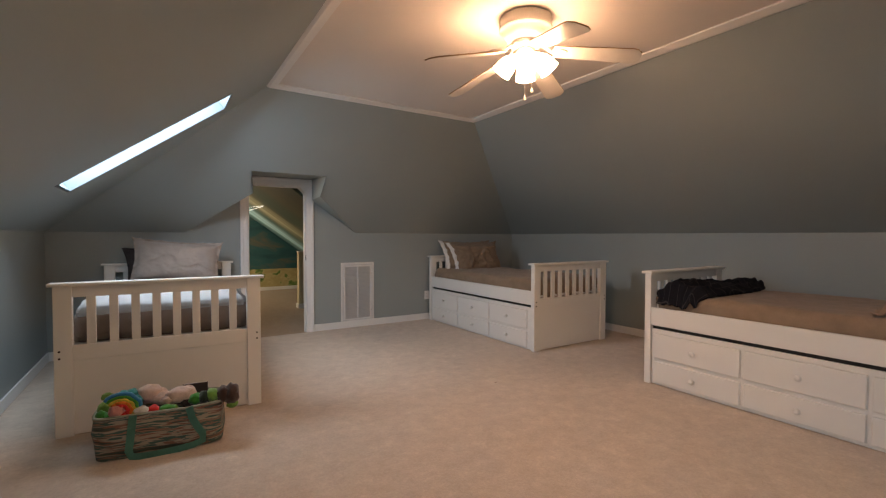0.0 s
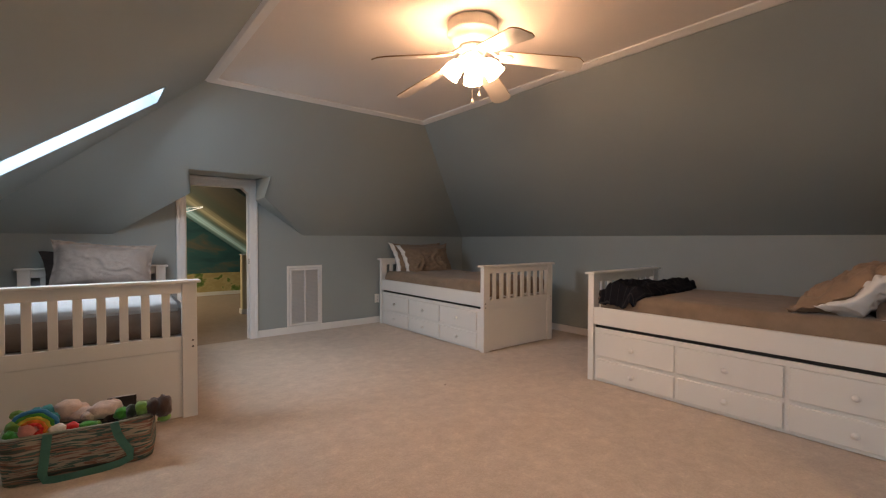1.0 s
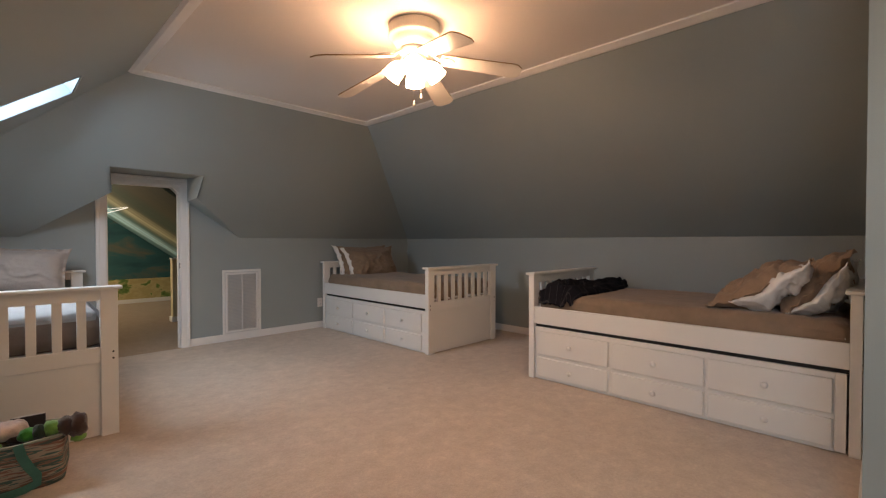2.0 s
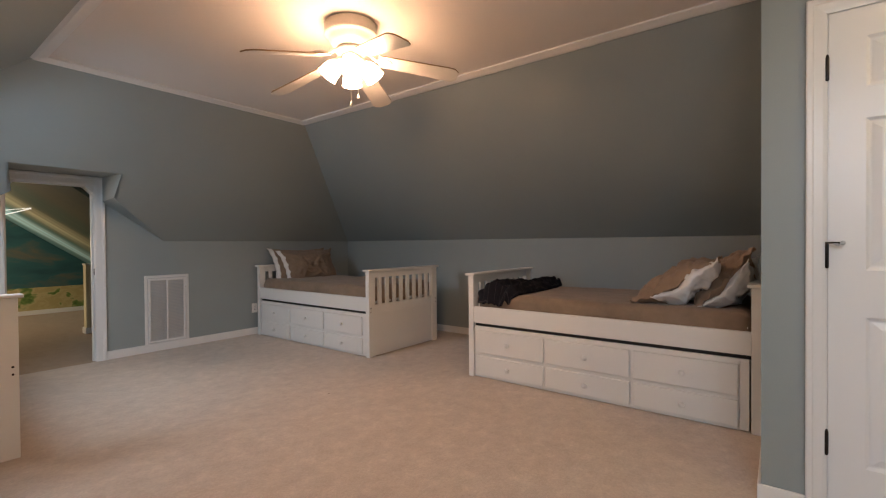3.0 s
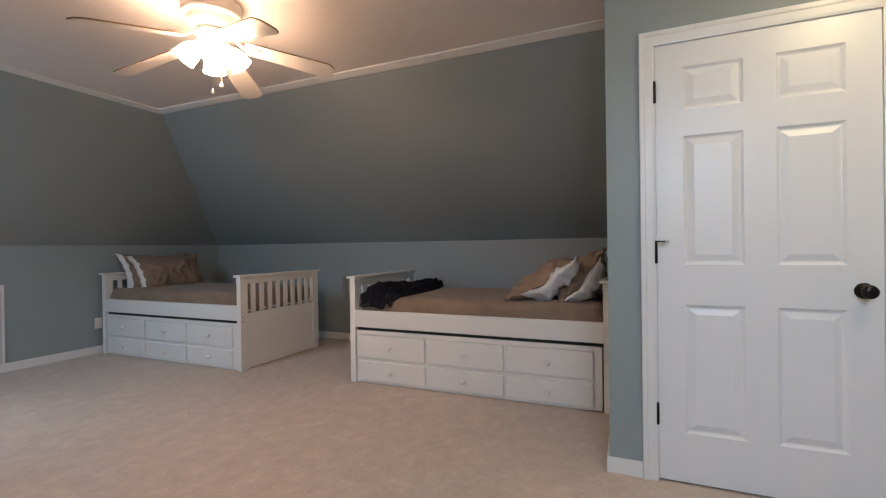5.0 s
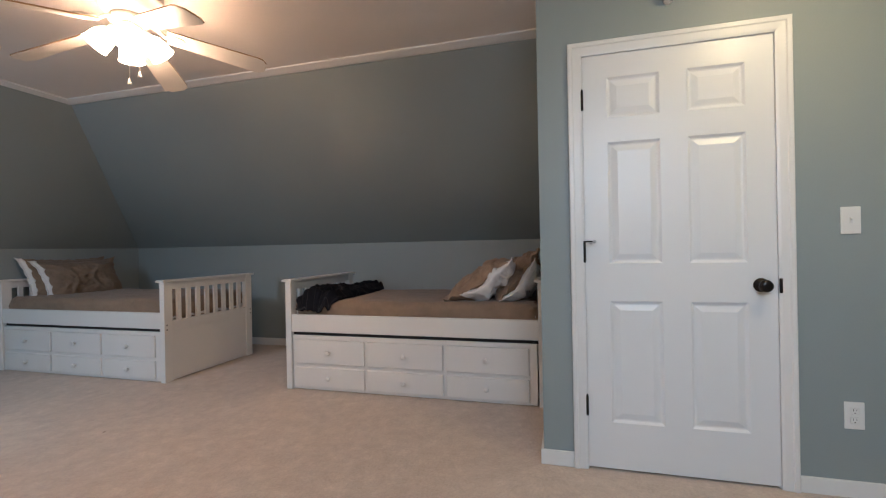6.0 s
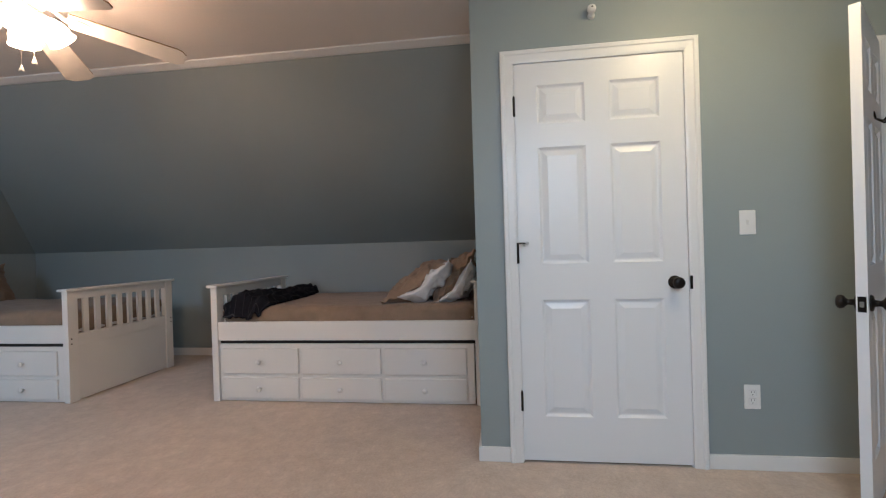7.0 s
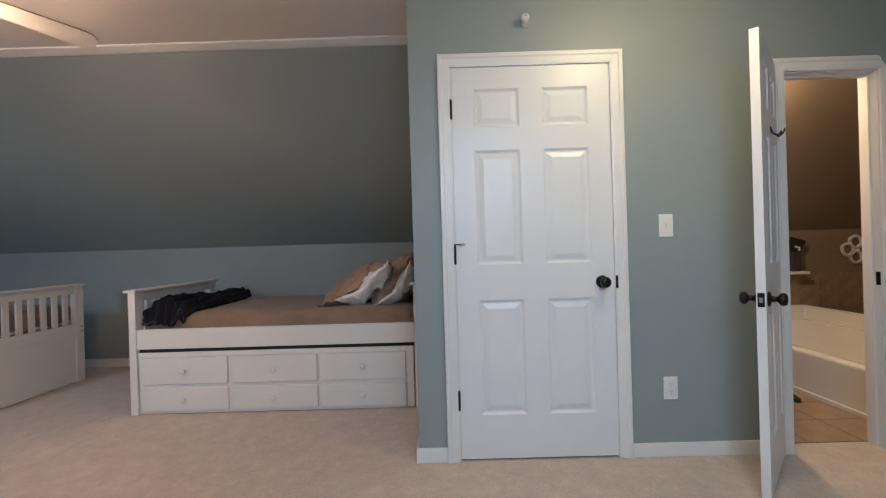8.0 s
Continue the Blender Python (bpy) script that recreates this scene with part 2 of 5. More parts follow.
RX0, RX1, RZ, RM = -1.690, -0.950, 1.792, 1.592     # cut-out in the slope over the small door
LX0 = -1.645                                      # foot of its left edge
WX0, WX1, WZ = -1.712, -0.925, 1.824              # where its lining meets the wall
FX0, FX1 = -2.24, -0.372                          # where its flared sides meet the knee wall
P = north_point
n_north = Vector((0, ZC - ZK, YN - CN)).normalized() * 0.1
bm = slab([[P(hip_x(ZK, True), ZK), P(FX0, ZK), P(LX0, RM), P(RX0, RZ), P(hip_x(RZ, True), RZ)],
           [P(FX1, ZK), P(hip_x(ZK, False), ZK), P(hip_x(RZ, False), RZ), P(RX1, RZ), P(RX1, RM)],
           [P(hip_x(RZ, True), RZ), P(RX0, RZ), P(RX1, RZ), P(hip_x(RZ, False), RZ), P(hip_x(ZC, False), ZC), P(hip_x(ZC, True), ZC)]], n_north * 0.1)
structure("sloping_ceiling_north", bm, M_WALL, "blue-grey painted sloping ceiling with a cut-out over the small door", "ceiling")
# lining of the cut-out: soffit, two cheeks and two flared sides
structure("recess_soffit", slab([[P(RX0, RZ), P(RX1, RZ), Vector((WX1, YN, WZ)), Vector((WX0, YN, WZ))]], (0, 0, 0.02)), M_WALL,
          "blue-grey soffit of the cut-out over the small door", "ceiling")
for x, xl, wx, fx, s in ((RX0, LX0, WX0, FX0, -1), (RX1, RX1, WX1, FX1, 1)):
    structure("recess_cheek", slab([[P(x, RZ), P(xl, RM), Vector((wx, YN, RM - 0.01)), Vector((wx, YN, WZ))]], (0.02 * s, 0, 0)), M_WALL,
              "blue-grey side of the cut-out over the small door", "wall")
    structure("recess_flare", slab([[P(xl, RM), Vector((wx, YN, RM - 0.01)), Vector((fx, YN, ZK))]], (0.012 * s, 0.004, 0.02)), M_WALL,
              "blue-grey flared side of the cut-out over the small door", "wall")

n_east = Vector((ZC - ZK, 0, XE - CE)).normalized() * 0.02
structure("sloping_ceiling_east", slab([[(XE, -0.1, ZK), (XE, YN, ZK), (CE, CN, ZC), (CE, -0.1, ZC)]], n_east), M_WALL,
          "blue-grey painted sloping ceiling over the beds", "ceiling")


def ringed(y0, y1, holes):
    """Quads of the west slope between y0 and y1 round the skylights."""
    out, ys = [], [y0]
    w = west_point
    for ya, yb, sa, sb in sorted(holes):
        out.append([w(ys[-1], 0), w(ya, 0), w(ya, sa), w(ya, sb), w(ya, 1), w(ys[-1], 1)] if len(ys) == 1 else
                   [w(ys[-1], 0), w(ya, 0), w(ya, sa), w(ya, sb), w(ya, 1), w(ys[-1], 1), w(ys[-1], ps[1]), w(ys[-1], ps[0])])
        out.append([w(ya, 0), w(yb, 0), w(yb, sa), w(ya, sa)])
        out.append([w(ya, sb), w(yb, sb), w(yb, 1), w(ya, 1)])
        ys.append(yb)
        ps = (sa, sb)
    out.append([w(ys[-1], 0), w(y1, 0), w(CN, 1), w(ys[-1], 1), w(ys[-1], ps[1]), w(ys[-1], ps[0])])
    return out


n_west = Vector((-(ZC - ZK), 0, CW - XW)).normalized()
structure("sloping_ceiling_west", slab(ringed(YS, YN, SKYLIGHTS), n_west * 0.02), M_WALL,
          "blue-grey painted sloping ceiling with skylights", "ceiling")
for i, (ya, yb, sa, sb) in enumerate(SKYLIGHTS):
    w = west_point
    well = bmesh.new()
    e = 0.004
    corners = [(ya + e, sa + e), (yb - e, sa + e), (yb - e, sb - e), (ya + e, sb - e)]
    for a, b in zip(corners, corners[1:] + corners[:1]):
        q = [w(*a, -0.001), w(*b, -0.001), w(*b, 0.26), w(*a, 0.26)]
        well.faces.new([well.verts.new(p) for p in q])
    bmesh.ops.remove_doubles(well, verts=well.verts, dist=1e-4)
    bmesh.ops.recalc_face_normals(well, faces=well.faces)
    bmesh.ops.solidify(well, geom=list(well.faces), thickness=0.012)
    ob = structure("window_%d" % (i + 1), well, M_SHAFT, "narrow skylight in a blue-grey shaft in the sloping ceiling", "skylight")
    g = 0.03
    glow = slab([[w(ya - g, sa - g, 0.30), w(yb + g, sa - g, 0.30), w(yb + g, sb + g, 0.30), w(ya - g, sb + g, 0.30)]], n_west * 0.01)
    part("sky_backdrop", glow, M_SKY, ob, "bright overcast sky seen through the skylight")

structure("ceiling", slab([rect_xy(CW, CE, YS, CN, ZC)], (0, 0, 0.1)), M_CEIL, "cream painted flat ceiling", "ceiling")

# flat moulding round the edge of the flat ceiling
TW = 0.05
for name, edge, out in (("ceiling_trim_east", CE, 1), ("ceiling_trim_west", CW, -1)):
    profile = [(-TW, -0.012), (0.010, -0.030), (0.0345, -0.024), (0.0, -0.001), (-TW, -0.001)]
    structure(name, slab([[(edge + out * a, YS, ZC + b) for a, b in profile]], (0, CN - YS, 0)), M_TRIM,
              "cream-white flat moulding along the ceiling edge", "trim")
profile = [(-TW, -0.013), (0.006, -0.031), (0.0275, -0.025), (0.0, -0.001), (-TW, -0.001)]
structure("ceiling_trim_north", slab([[(CW - 0.015, CN + a, ZC + b) for a, b in profile]], (CE - CW + 0.03, 0, 0)), M_TRIM,
          "cream-white flat moulding along the ceiling edge", "trim")

# closet and bathroom wall, with two doorways
CY0, CY1, CZ = -0.204, -1.055, 2.064        # closet door
BY0, BY1, BZ = -1.931, -2.446, 1.988       # bathroom door


def yz(y0, y1, z0, z1):
    return [(0, y0, z0), (0, y1, z0), (0, y1, z1), (0, y0, z1)]


H = ZC
bm = slab([yz(0, CY0, 0, CZ), yz(0, CY0, CZ, H), yz(CY0, CY1, CZ, H), yz(CY1, BY0, 0, BZ), yz(CY1, BY0, BZ, CZ), yz(CY1, BY0, CZ, H),
           [(0, BY0, BZ), (0, BY1, BZ), (0, BY1, CZ), (0, BY0, CZ)], yz(BY0, BY1, CZ, H), yz(BY1, YS, 0, BZ), yz(BY1, YS, BZ, CZ), yz(BY1, YS, CZ, H)], (0.11, 0, 0))
structure("wall_closet", bm, M_WALL, "blue-green painted full-height wall with two doorways", "wall")
structure("wall_closet_return", slab([[(0.11, 0, 0), (XE, 0, 0), (XE, 0, ZK), (CE, 0, ZC), (0.11, 0, ZC)]], (0, -0.1, 0)), M_WALL,
          "blue-grey painted wall at the head of the bed", "wall")
structure("wall_closet_back", boxed(0.11, XE, -1.80, -1.70, 0, ZK), M_BATHWALL, "plain wall between the closet and the bathroom", "wall")


# skirting boards
def skirting(name, x0, x1, y0, y1, high=0.084):
    bm = boxed(x0, x1, y0, y1, 0, high, bevel=0.004)
    return structure(name, bm, M_TRIM, "white painted skirting board", "baseboard")


skirting("baseboard", XW + 0.002, DX0 - 0.0705, YN - 0.014, YN - 0.001)
skirting("baseboard", DX1 + 0.0705, XE - 0.016, YN - 0.014, YN - 0.001)
skirting("baseboard", XE - 0.014, XE - 0.001, 0.002, YN - 0.002)
skirting("baseboard", XW + 0.001, XW + 0.014, YS, YN - 0.016)
skirting("baseboard", -0.014, -0.001, CY0 + 0.0545, 0.014, 0.076)
skirting("baseboard", -0.014, -0.001, BY0 + 0.0545, CY1 - 0.0545, 0.072)
skirting("baseboard", 0.0, XE - 0.016, 0.001, 0.014, 0.076)


def casing(name, face, u0, u1, z, label, width=0.066, cut=None):
    """A mitred door casing: face(u, depth, z) places it; u0 and u1 are the sides of the opening."""
    profile = [(0.0, 0.0), (0.0, 0.011), (0.012, 0.014), (width * 0.62, 0.016), (width * 0.70, 0.021), (width * 0.93, 0.022), (width, 0.018), (width, 0.0)]
    s = 1 if u1 > u0 else -1
    nodes = [((u0, 0), (-s, 0)), ((u0, z), (-s, 1)), ((u1, z), (s, 1)), ((u1, 0), (s, 0))]
    bm = bmesh.new()
    rings = [[bm.verts.new(face(u + du * o, t, zz + dz * o)) for o, t in profile] for (u, zz), (du, dz) in nodes]
    for a, b in zip(rings, rings[1:]):
        for i in range(len(profile) - 1):
            bm.faces.new((a[i], a[i + 1], b[i + 1], b[i]))
        bm.faces.new((a[-1], a[0], b[0], b[-1]))
    bm.faces.new(rings[0])
    bm.faces.new(rings[-1][::-1])
    if cut:
        bmesh.ops.recalc_face_normals(bm, faces=bm.faces)
        bmesh.ops.bisect_plane(bm, geom=[*bm.verts, *bm.edges, *bm.faces], plane_co=cut[0], plane_no=cut[1], clear_outer=True)
        bmesh.ops.holes_fill(bm, edges=[e for e in bm.edges if e.is_boundary])
    return structure(name, bm, M_TRIM, label, "door casing")


casing("door_trim_closet", lambda u, t, z: (-t - 0.0005, u, z), CY0 - 0.012, CY1 + 0.012, CZ - 0.012, "white moulded casing round the closet door")
casing("door_trim_bathroom", lambda u, t, z: (-t - 0.0005, u, z), BY0 - 0.012, BY1 + 0.012, BZ - 0.012, "white moulded casing round the bathroom doorway, with a clipped corner",
       cut=((0, -2.425, 2.035), (0, -0.77, 0.64)))
casing("door_trim_small", lambda u, t, z: (u, YN - t - 0.0005, z), DX0 + 0.012, DX1 - 0.012, DZ - 0.012, "white casing round the small attic doorway", width=0.082)


def jamb(name, u0, u1, z, depth, place, label):
    """The lining of a doorway: two sides and a head, 18 mm thick, set inside the opening."""
    bm = bmesh.new()
    lo, hi = min(u0, u1), max(u0, u1)
    for a, b, c, d in ((lo, lo + 0.016, 0, z), (hi - 0.016, hi, 0, z), (lo + 0.018, hi - 0.018, z - 0.018, z)):
        box(bm, a, b, 0.001, depth, c, d)
    for a, b, c, d in ((lo + 0.018, lo + 0.030, 0, z - 0.018), (hi - 0.030, hi - 0.018, 0, z - 0.018), (lo + 0.030, hi - 0.030, z - 0.030, z - 0.018)):
        box(bm, a, b, 0.042, 0.075, c, d)
    bmesh.ops.transform(bm, matrix=place, verts=bm.verts)
    return structure(name, bm, M_TRIM, label, "door frame")


SIDE = Matrix(((0, 1, 0, 0), (1, 0, 0, 0), (0, 0, 1, 0), (0, 0, 0, 1)))       # opening along y, depth along x
NORTH = Matrix.Translation((0, YN, 0))
jamb("door_frame_closet", CY0, CY1, CZ, 0.11, SIDE, "white lining of the closet doorway")
jamb("door_frame_bathroom", BY0, BY1, BZ, 0.11, SIDE, "white lining of the bathroom doorway")
jamb("door_frame_small", DX0, DX1, DZ, 0.12, NORTH, "white lining of the small attic doorway")
for x, s in ((DX0 + 0.018, 1), (DX1 - 0.018, -1)):
    z = DZ - 0.018
    structure("door_corner_block", slab([[(x, YN + 0.002, z), (x + 0.075 * s, YN + 0.002, z), (x, YN + 0.002, z - 0.075)]], (0, 0.116, 0)), M_TRIM,
              "white triangular block in the top corner of the small doorway", "door frame")


# ---------------------------------------------------------------- panelled doors
def panel_face(bm, w, h, y, out):
    """One side of a six-panelled door in the xz plane at depth y; out is -1 or 1."""
    st, mu = w * 0.137, w * 0.145
    pw = (w - 2 * st - mu) / 2
    xs = [0, st, st + pw, st + pw + mu, w - st, w]
    zs = [0, 0.226, 0.823, 1.007, 1.602, 1.722, 1.920, h]
    for i in range(5):
        for j in range(7):
            x0, x1, z0, z1 = xs[i], xs[i + 1], zs[j] * h / 2.03 if j else 0, zs[j + 1] * h / 2.03 if j < 6 else h
            if i in (1, 3) and j in (1, 3, 5):
                g = min(0.020, w * 0.03)
                rings = []
                for inset, d in ((0, 0), (g * 0.55, 0.009), (g * 0.85, 0.010), (g * 1.1, 0.009), (g * 2.3, 0.002), (g * 2.45, 0.002)):
                    rings.append([bm.verts.new((a, y - out * d, c)) for a, c in
                                  ((x0 + inset, z0 + inset), (x1 - inset, z0 + inset), (x1 - inset, z1 - inset), (x0 + inset, z1 - inset))])
                for a, b in zip(rings, rings[1:]):
                    for k in range(4):
                        bm.faces.new((a[k], a[(k + 1) % 4], b[(k + 1) % 4], b[k]))
                bm.faces.new(rings[-1])
            else:
                bm.faces.new([bm.verts.new(p) for p in ((x0, y, z0), (x1, y, z0), (x1, y, z1), (x0, y, z1))])


def door_leaf(w, h, t=0.035):
    bm = bmesh.new()
    panel_face(bm, w, h, 0, -1)
    panel_face(bm, w, h, t, 1)
    for q in (((0, 0, 0), (0, t, 0), (0, t, h), (0, 0, h)), ((w, 0, 0), (w, t, 0), (w, t, h), (w, 0, h)),
              ((0, 0, 0), (w, 0, 0), (w, t, 0), (0, t, 0)), ((0, 0, h), (w, 0, h), (w, t, h), (0, t, h))):
        bm.faces.new([bm.verts.new(p) for p in q])
    bmesh.ops.remove_doubles(bm, verts=bm.verts, dist=1e-5)
    return bm


def knob_mesh(side):
    """A round door knob with its rose; it points along y times side."""
    m = Matrix.Rotation(radians(90 if side < 0 else -90), 4, "X")
    return lathe(bmesh.new(), [(0.0325, 0), (0.0325, 0.004), (0.029, 0.009), (0.014, 0.012), (0.011, 0.030), (0.016, 0.036), (0.025, 0.042), (0.0285, 0.052),
                               (0.0265, 0.061), (0.019, 0.067), (0.008, 0.069)], 28, m)


def hinge_mesh():
    bm = bmesh.new()
    lathe(bm, [(0.0055, -0.05), (0.0065, -0.044), (0.0065, 0.044), (0.0055, 0.05), (0.003, 0.056)], 12)
    box(bm, -0.007, 0.007, 0.004, 0.007, -0.044, 0.044)
    return bm


def panelled_door(name, m, w, h, label, knob_z, hinges, both):
    door = structure(name, door_leaf(w, h), M_DOOR, label, "door")
    door.matrix_world = m
    k = part("door_handle", knob_mesh(-1), M_BRONZE, door, "dark bronze round knob", True)
    k.location = (w - 0.062, 0, knob_z)
    if both:
        k = part("door_handle", knob_mesh(1), M_BRONZE, door, "dark bronze round knob", True)
        k.location = (w - 0.062, 0.035, knob_z)
    p = part("latch_plate", boxed(w - 0.0005, w + 0.0015, 0.005, 0.030, -0.03, 0.03, bevel=0.0005), M_BRONZE, door, "dark bronze latch plate")
    p.location = (0, 0, knob_z)
    part("latch_bolt", boxed(w + 0.001, w + 0.007, 0.011, 0.024, knob_z - 0.011, knob_z + 0.011, bevel=0.002), M_STEEL, door, "small steel latch bolt")
    for z in hinges:
        hg = part("hinge", hinge_mesh(), M_BRONZE, door, "dark bronze hinge", True)
        hg.location = (-0.004, -0.006, z)
    return door


# leaf x runs from the hinges to the lock, y into the wall
closet_door = panelled_door("door_1", pose(-0.004, CY0 - 0.0165, 0.012, 0, 0, -90), 0.818, 2.034, "closed white six-panelled closet door", 0.905, (0.305, 1.065, 1.82), False)
stop = bmesh.new()
tube(stop, [(0, -0.012, 0), (0.02, -0.026, 0.001), (0.045, -0.034, 0)], 0.0035)
lathe(stop, [(0.006, 0), (0.006, 0.004)], 12, Matrix.Translation((0, -0.006, 0.0)))
stop = part("door_stop", stop, M_BRONZE, closet_door, "small dark hinge-pin door stop", True)
stop.location = (-0.004, -0.006, 1.118)
tip = lathe(bmesh.new(), [(0.007, 0), (0.009, 0.010), (0.006, 0.015)], 12, Matrix.Translation((0.045, -0.034, 0)) @ Matrix.Rotation(radians(90), 4, "X"))
part("bumper", tip, M_GREY, stop, "grey rubber bumper", True)
tip = lathe(bmesh.new(), [(0.006, 0), (0.008, 0.014), (0.005, 0.018)], 12, Matrix.Translation((0.022, -0.024, 0)) @ Matrix.Rotation(radians(120), 4, "Y"))
part("bumper", tip, M_GREY, stop, "grey rubber bumper", True)

part("strike_plate", boxed(-0.0165, -0.010, CY1 - 0.002, CY1 + 0.0112, 0.882, 0.948, 0.003), M_BRONZE, bpy.data.objects["door_frame_closet"], "dark bronze strike plate")
bath_door = panelled_door("door_2", pose(-0.006, -1.857, 0.014, 0, 0, 137.9), 0.563, 1.990, "white six-panelled bathroom door standing open", 0.842, (0.3, 1.7), True)
hook = bmesh.new()
tube(hook, [(0, 0.0, 0.03), (0, 0.006, 0.0), (0, 0.03, -0.015), (0, 0.05, -0.005), (0, 0.055, 0.012)], 0.004)
tube(hook, [(0, 0.006, 0.0), (0.02, 0.03, -0.02), (0.03, 0.045, -0.004)], 0.004)
tube(hook, [(0, 0.006, 0.0), (-0.02, 0.03, -0.02), (-0.03, 0.045, -0.004)], 0.004)
part("coat_hook", hook, M_BRONZE, bath_door, "dark bronze coat hook", True).location = (0.27, 0.035, 1.595)
part("strike_plate", boxed(0.010, 0.034, BY1 + 0.0161, BY1 + 0.0180, 0.855, 0.925, 0.0006), M_BRONZE, bpy.data.objects["door_frame_bathroom"], "dark bronze strike plate")
part("strike_plate", boxed(DX1 - 0.0175, DX1 - 0.0161, YN + 0.01, YN + 0.034, 0.86, 0.92), M_BRONZE, bpy.data.objects["door_frame_small"], "dark bronze strike plate")


# ---------------------------------------------------------------- captain's beds
BW, BL, BH = 1.09, 2.055, 0.884


def captains_bed(m, label):
    """Drawers on the x = 0 side; the bed lies along y."""
    bed = thing("bed", m, label, "bed", "captain's beds")
    for y0, name in ((0.0, "end_board"), (BL - 0.05, "end_board")):
        y1 = y0 + 0.05
        out = -1 if y0 == 0 else 1
        yo, yi = (y0, y1) if out < 0 else (y1, y0)
        frame_bm = bmesh.new()
        box(frame_bm, 0.085, BW - 0.085, y0 + 0.008, y1 - 0.008, 0.80, 0.864, 0.003)
        box(frame_bm, 0.085, BW - 0.085, y0 + 0.008, y1 - 0.008, 0.435, 0.525, 0.003)
        board = part("end_board", frame_bm, M_BED, bed)
        part("panel", boxed(0.080, BW - 0.080, y0 + 0.014, y1 - 0.014, 0.006, 0.437, 0.002), M_BED, board)
        part("cap_rail", boxed(-0.022, BW + 0.022, y0 - 0.020, y1 + 0.020, 0.864, BH, 0.007, 3), M_BED, board)
        for x in (0.0, BW - 0.085):
            post = part("post", boxed(x, x + 0.085, y0, y1, 0, 0.864, 0.004), M_BED, board)
            for z in (0.455, 0.495):
                mm = Matrix.Translation((x + 0.060 if x else x + 0.025, yo, z)) @ Matrix.Rotation(radians(90), 4, "X")
                part("bolt", lathe(bmesh.new(), [(0.006, -0.0015), (0.006, 0.0015)], 12, mm), M_BRONZE, post, "dark bolt head")
        a, b = 0.063, (BW - 0.17 - 9 * 0.063) / 8
        slat = None
        for i in range(8):
            x = 0.085 + a + i * (a + b)
            if slat is None:
                slat = part("slat", boxed(0, b, y0 + 0.014, y1 - 0.014, 0.523, 0.802, 0.003), M_BED, board)
                slat.location.x = x
            else:
                s = new("slat", slat.data)
                s.parent, s.location = board, (x, 0, 0)
    for x in (0.006, BW - 0.034):
        part("side_rail", boxed(x, x + 0.028, 0.05, BL - 0.05, 0.462, 0.602, 0.004), M_BED, bed)
    part("back_panel", boxed(BW - 0.030, BW - 0.012, 0.05, BL - 0.05, 0.03, 0.462), M_BED, bed)
    part("mattress_base", boxed(0.034, BW - 0.034, 0.05, BL - 0.05, 0.49, 0.52), M_BED, bed)
    # dark strip that puts the shade of the gap behind the rail into colour
    part("gap_shade", boxed(0.036, 0.039, 0.05, BL - 0.05, 0.4305, 0.4895), M_DARK, bed, "dark strip standing for the shade in the gap under the rail")
    # trundle with six drawers
    tr = part("trundle_box", boxed(0.019, BW - 0.10, 0.062, BL - 0.062, 0.008, 0.430), M_BED, bed)
    face = bmesh.new()
    box(face, 0.010, 0.030, 0.060, 0.108, 0.010, 0.436, 0.003)
    box(face, 0.012, 0.030, 0.108, BL - 0.055, 0.405, 0.436, 0.002)
    box(face, 0.014, 0.030, 0.108, BL - 0.055, 0.006, 0.024, 0.002)
    box(face, 0.0175, 0.031, 0.108, BL - 0.055, 0.183, 0.212, 0.002)
    for y in (0.722, 1.352, 1.985):
        box(face, 0.016, 0.030, y - 0.008, y + (0.012 if y < 1.9 else 0.015), 0.024, 0.405, 0.002)
    part("drawer_frame", face, M_BED, tr)
    for i, y in enumerate((0.116, 0.738, 1.368)):
        w = (0.598, 0.606, 0.608)[i]
        for z0, z1 in ((0.026, 0.184), (0.211, 0.402)):
            dr = part("drawer", boxed(0.001, 0.024, y, y + w, z0, z1, 0.008, 3), M_BED, tr)
            mm = Matrix.Translation((0, y + w / 2, (z0 + z1) / 2)) @ Matrix.Rotation(radians(-90), 4, "Y")
            part("knob", lathe(bmesh.new(), [(0.009, -0.002), (0.009, 0.010), (0.015, 0.015), (0.0195, 0.023), (0.017, 0.030), (0.007, 0.034)], 20, mm), M_BED, tr, "", True)
    return bed


captains_bed(pose(0.675, 3.195, 0), "white slatted captain's bed with six drawers, in the corner")
captains_bed(pose(0.785, 0.020, 0), "white slatted captain's bed with six drawers, at the closet wall")
captains_bed(pose(-2.965, 3.228, 0, 0, 0, -1.5), "white slatted captain's bed beside the small door")


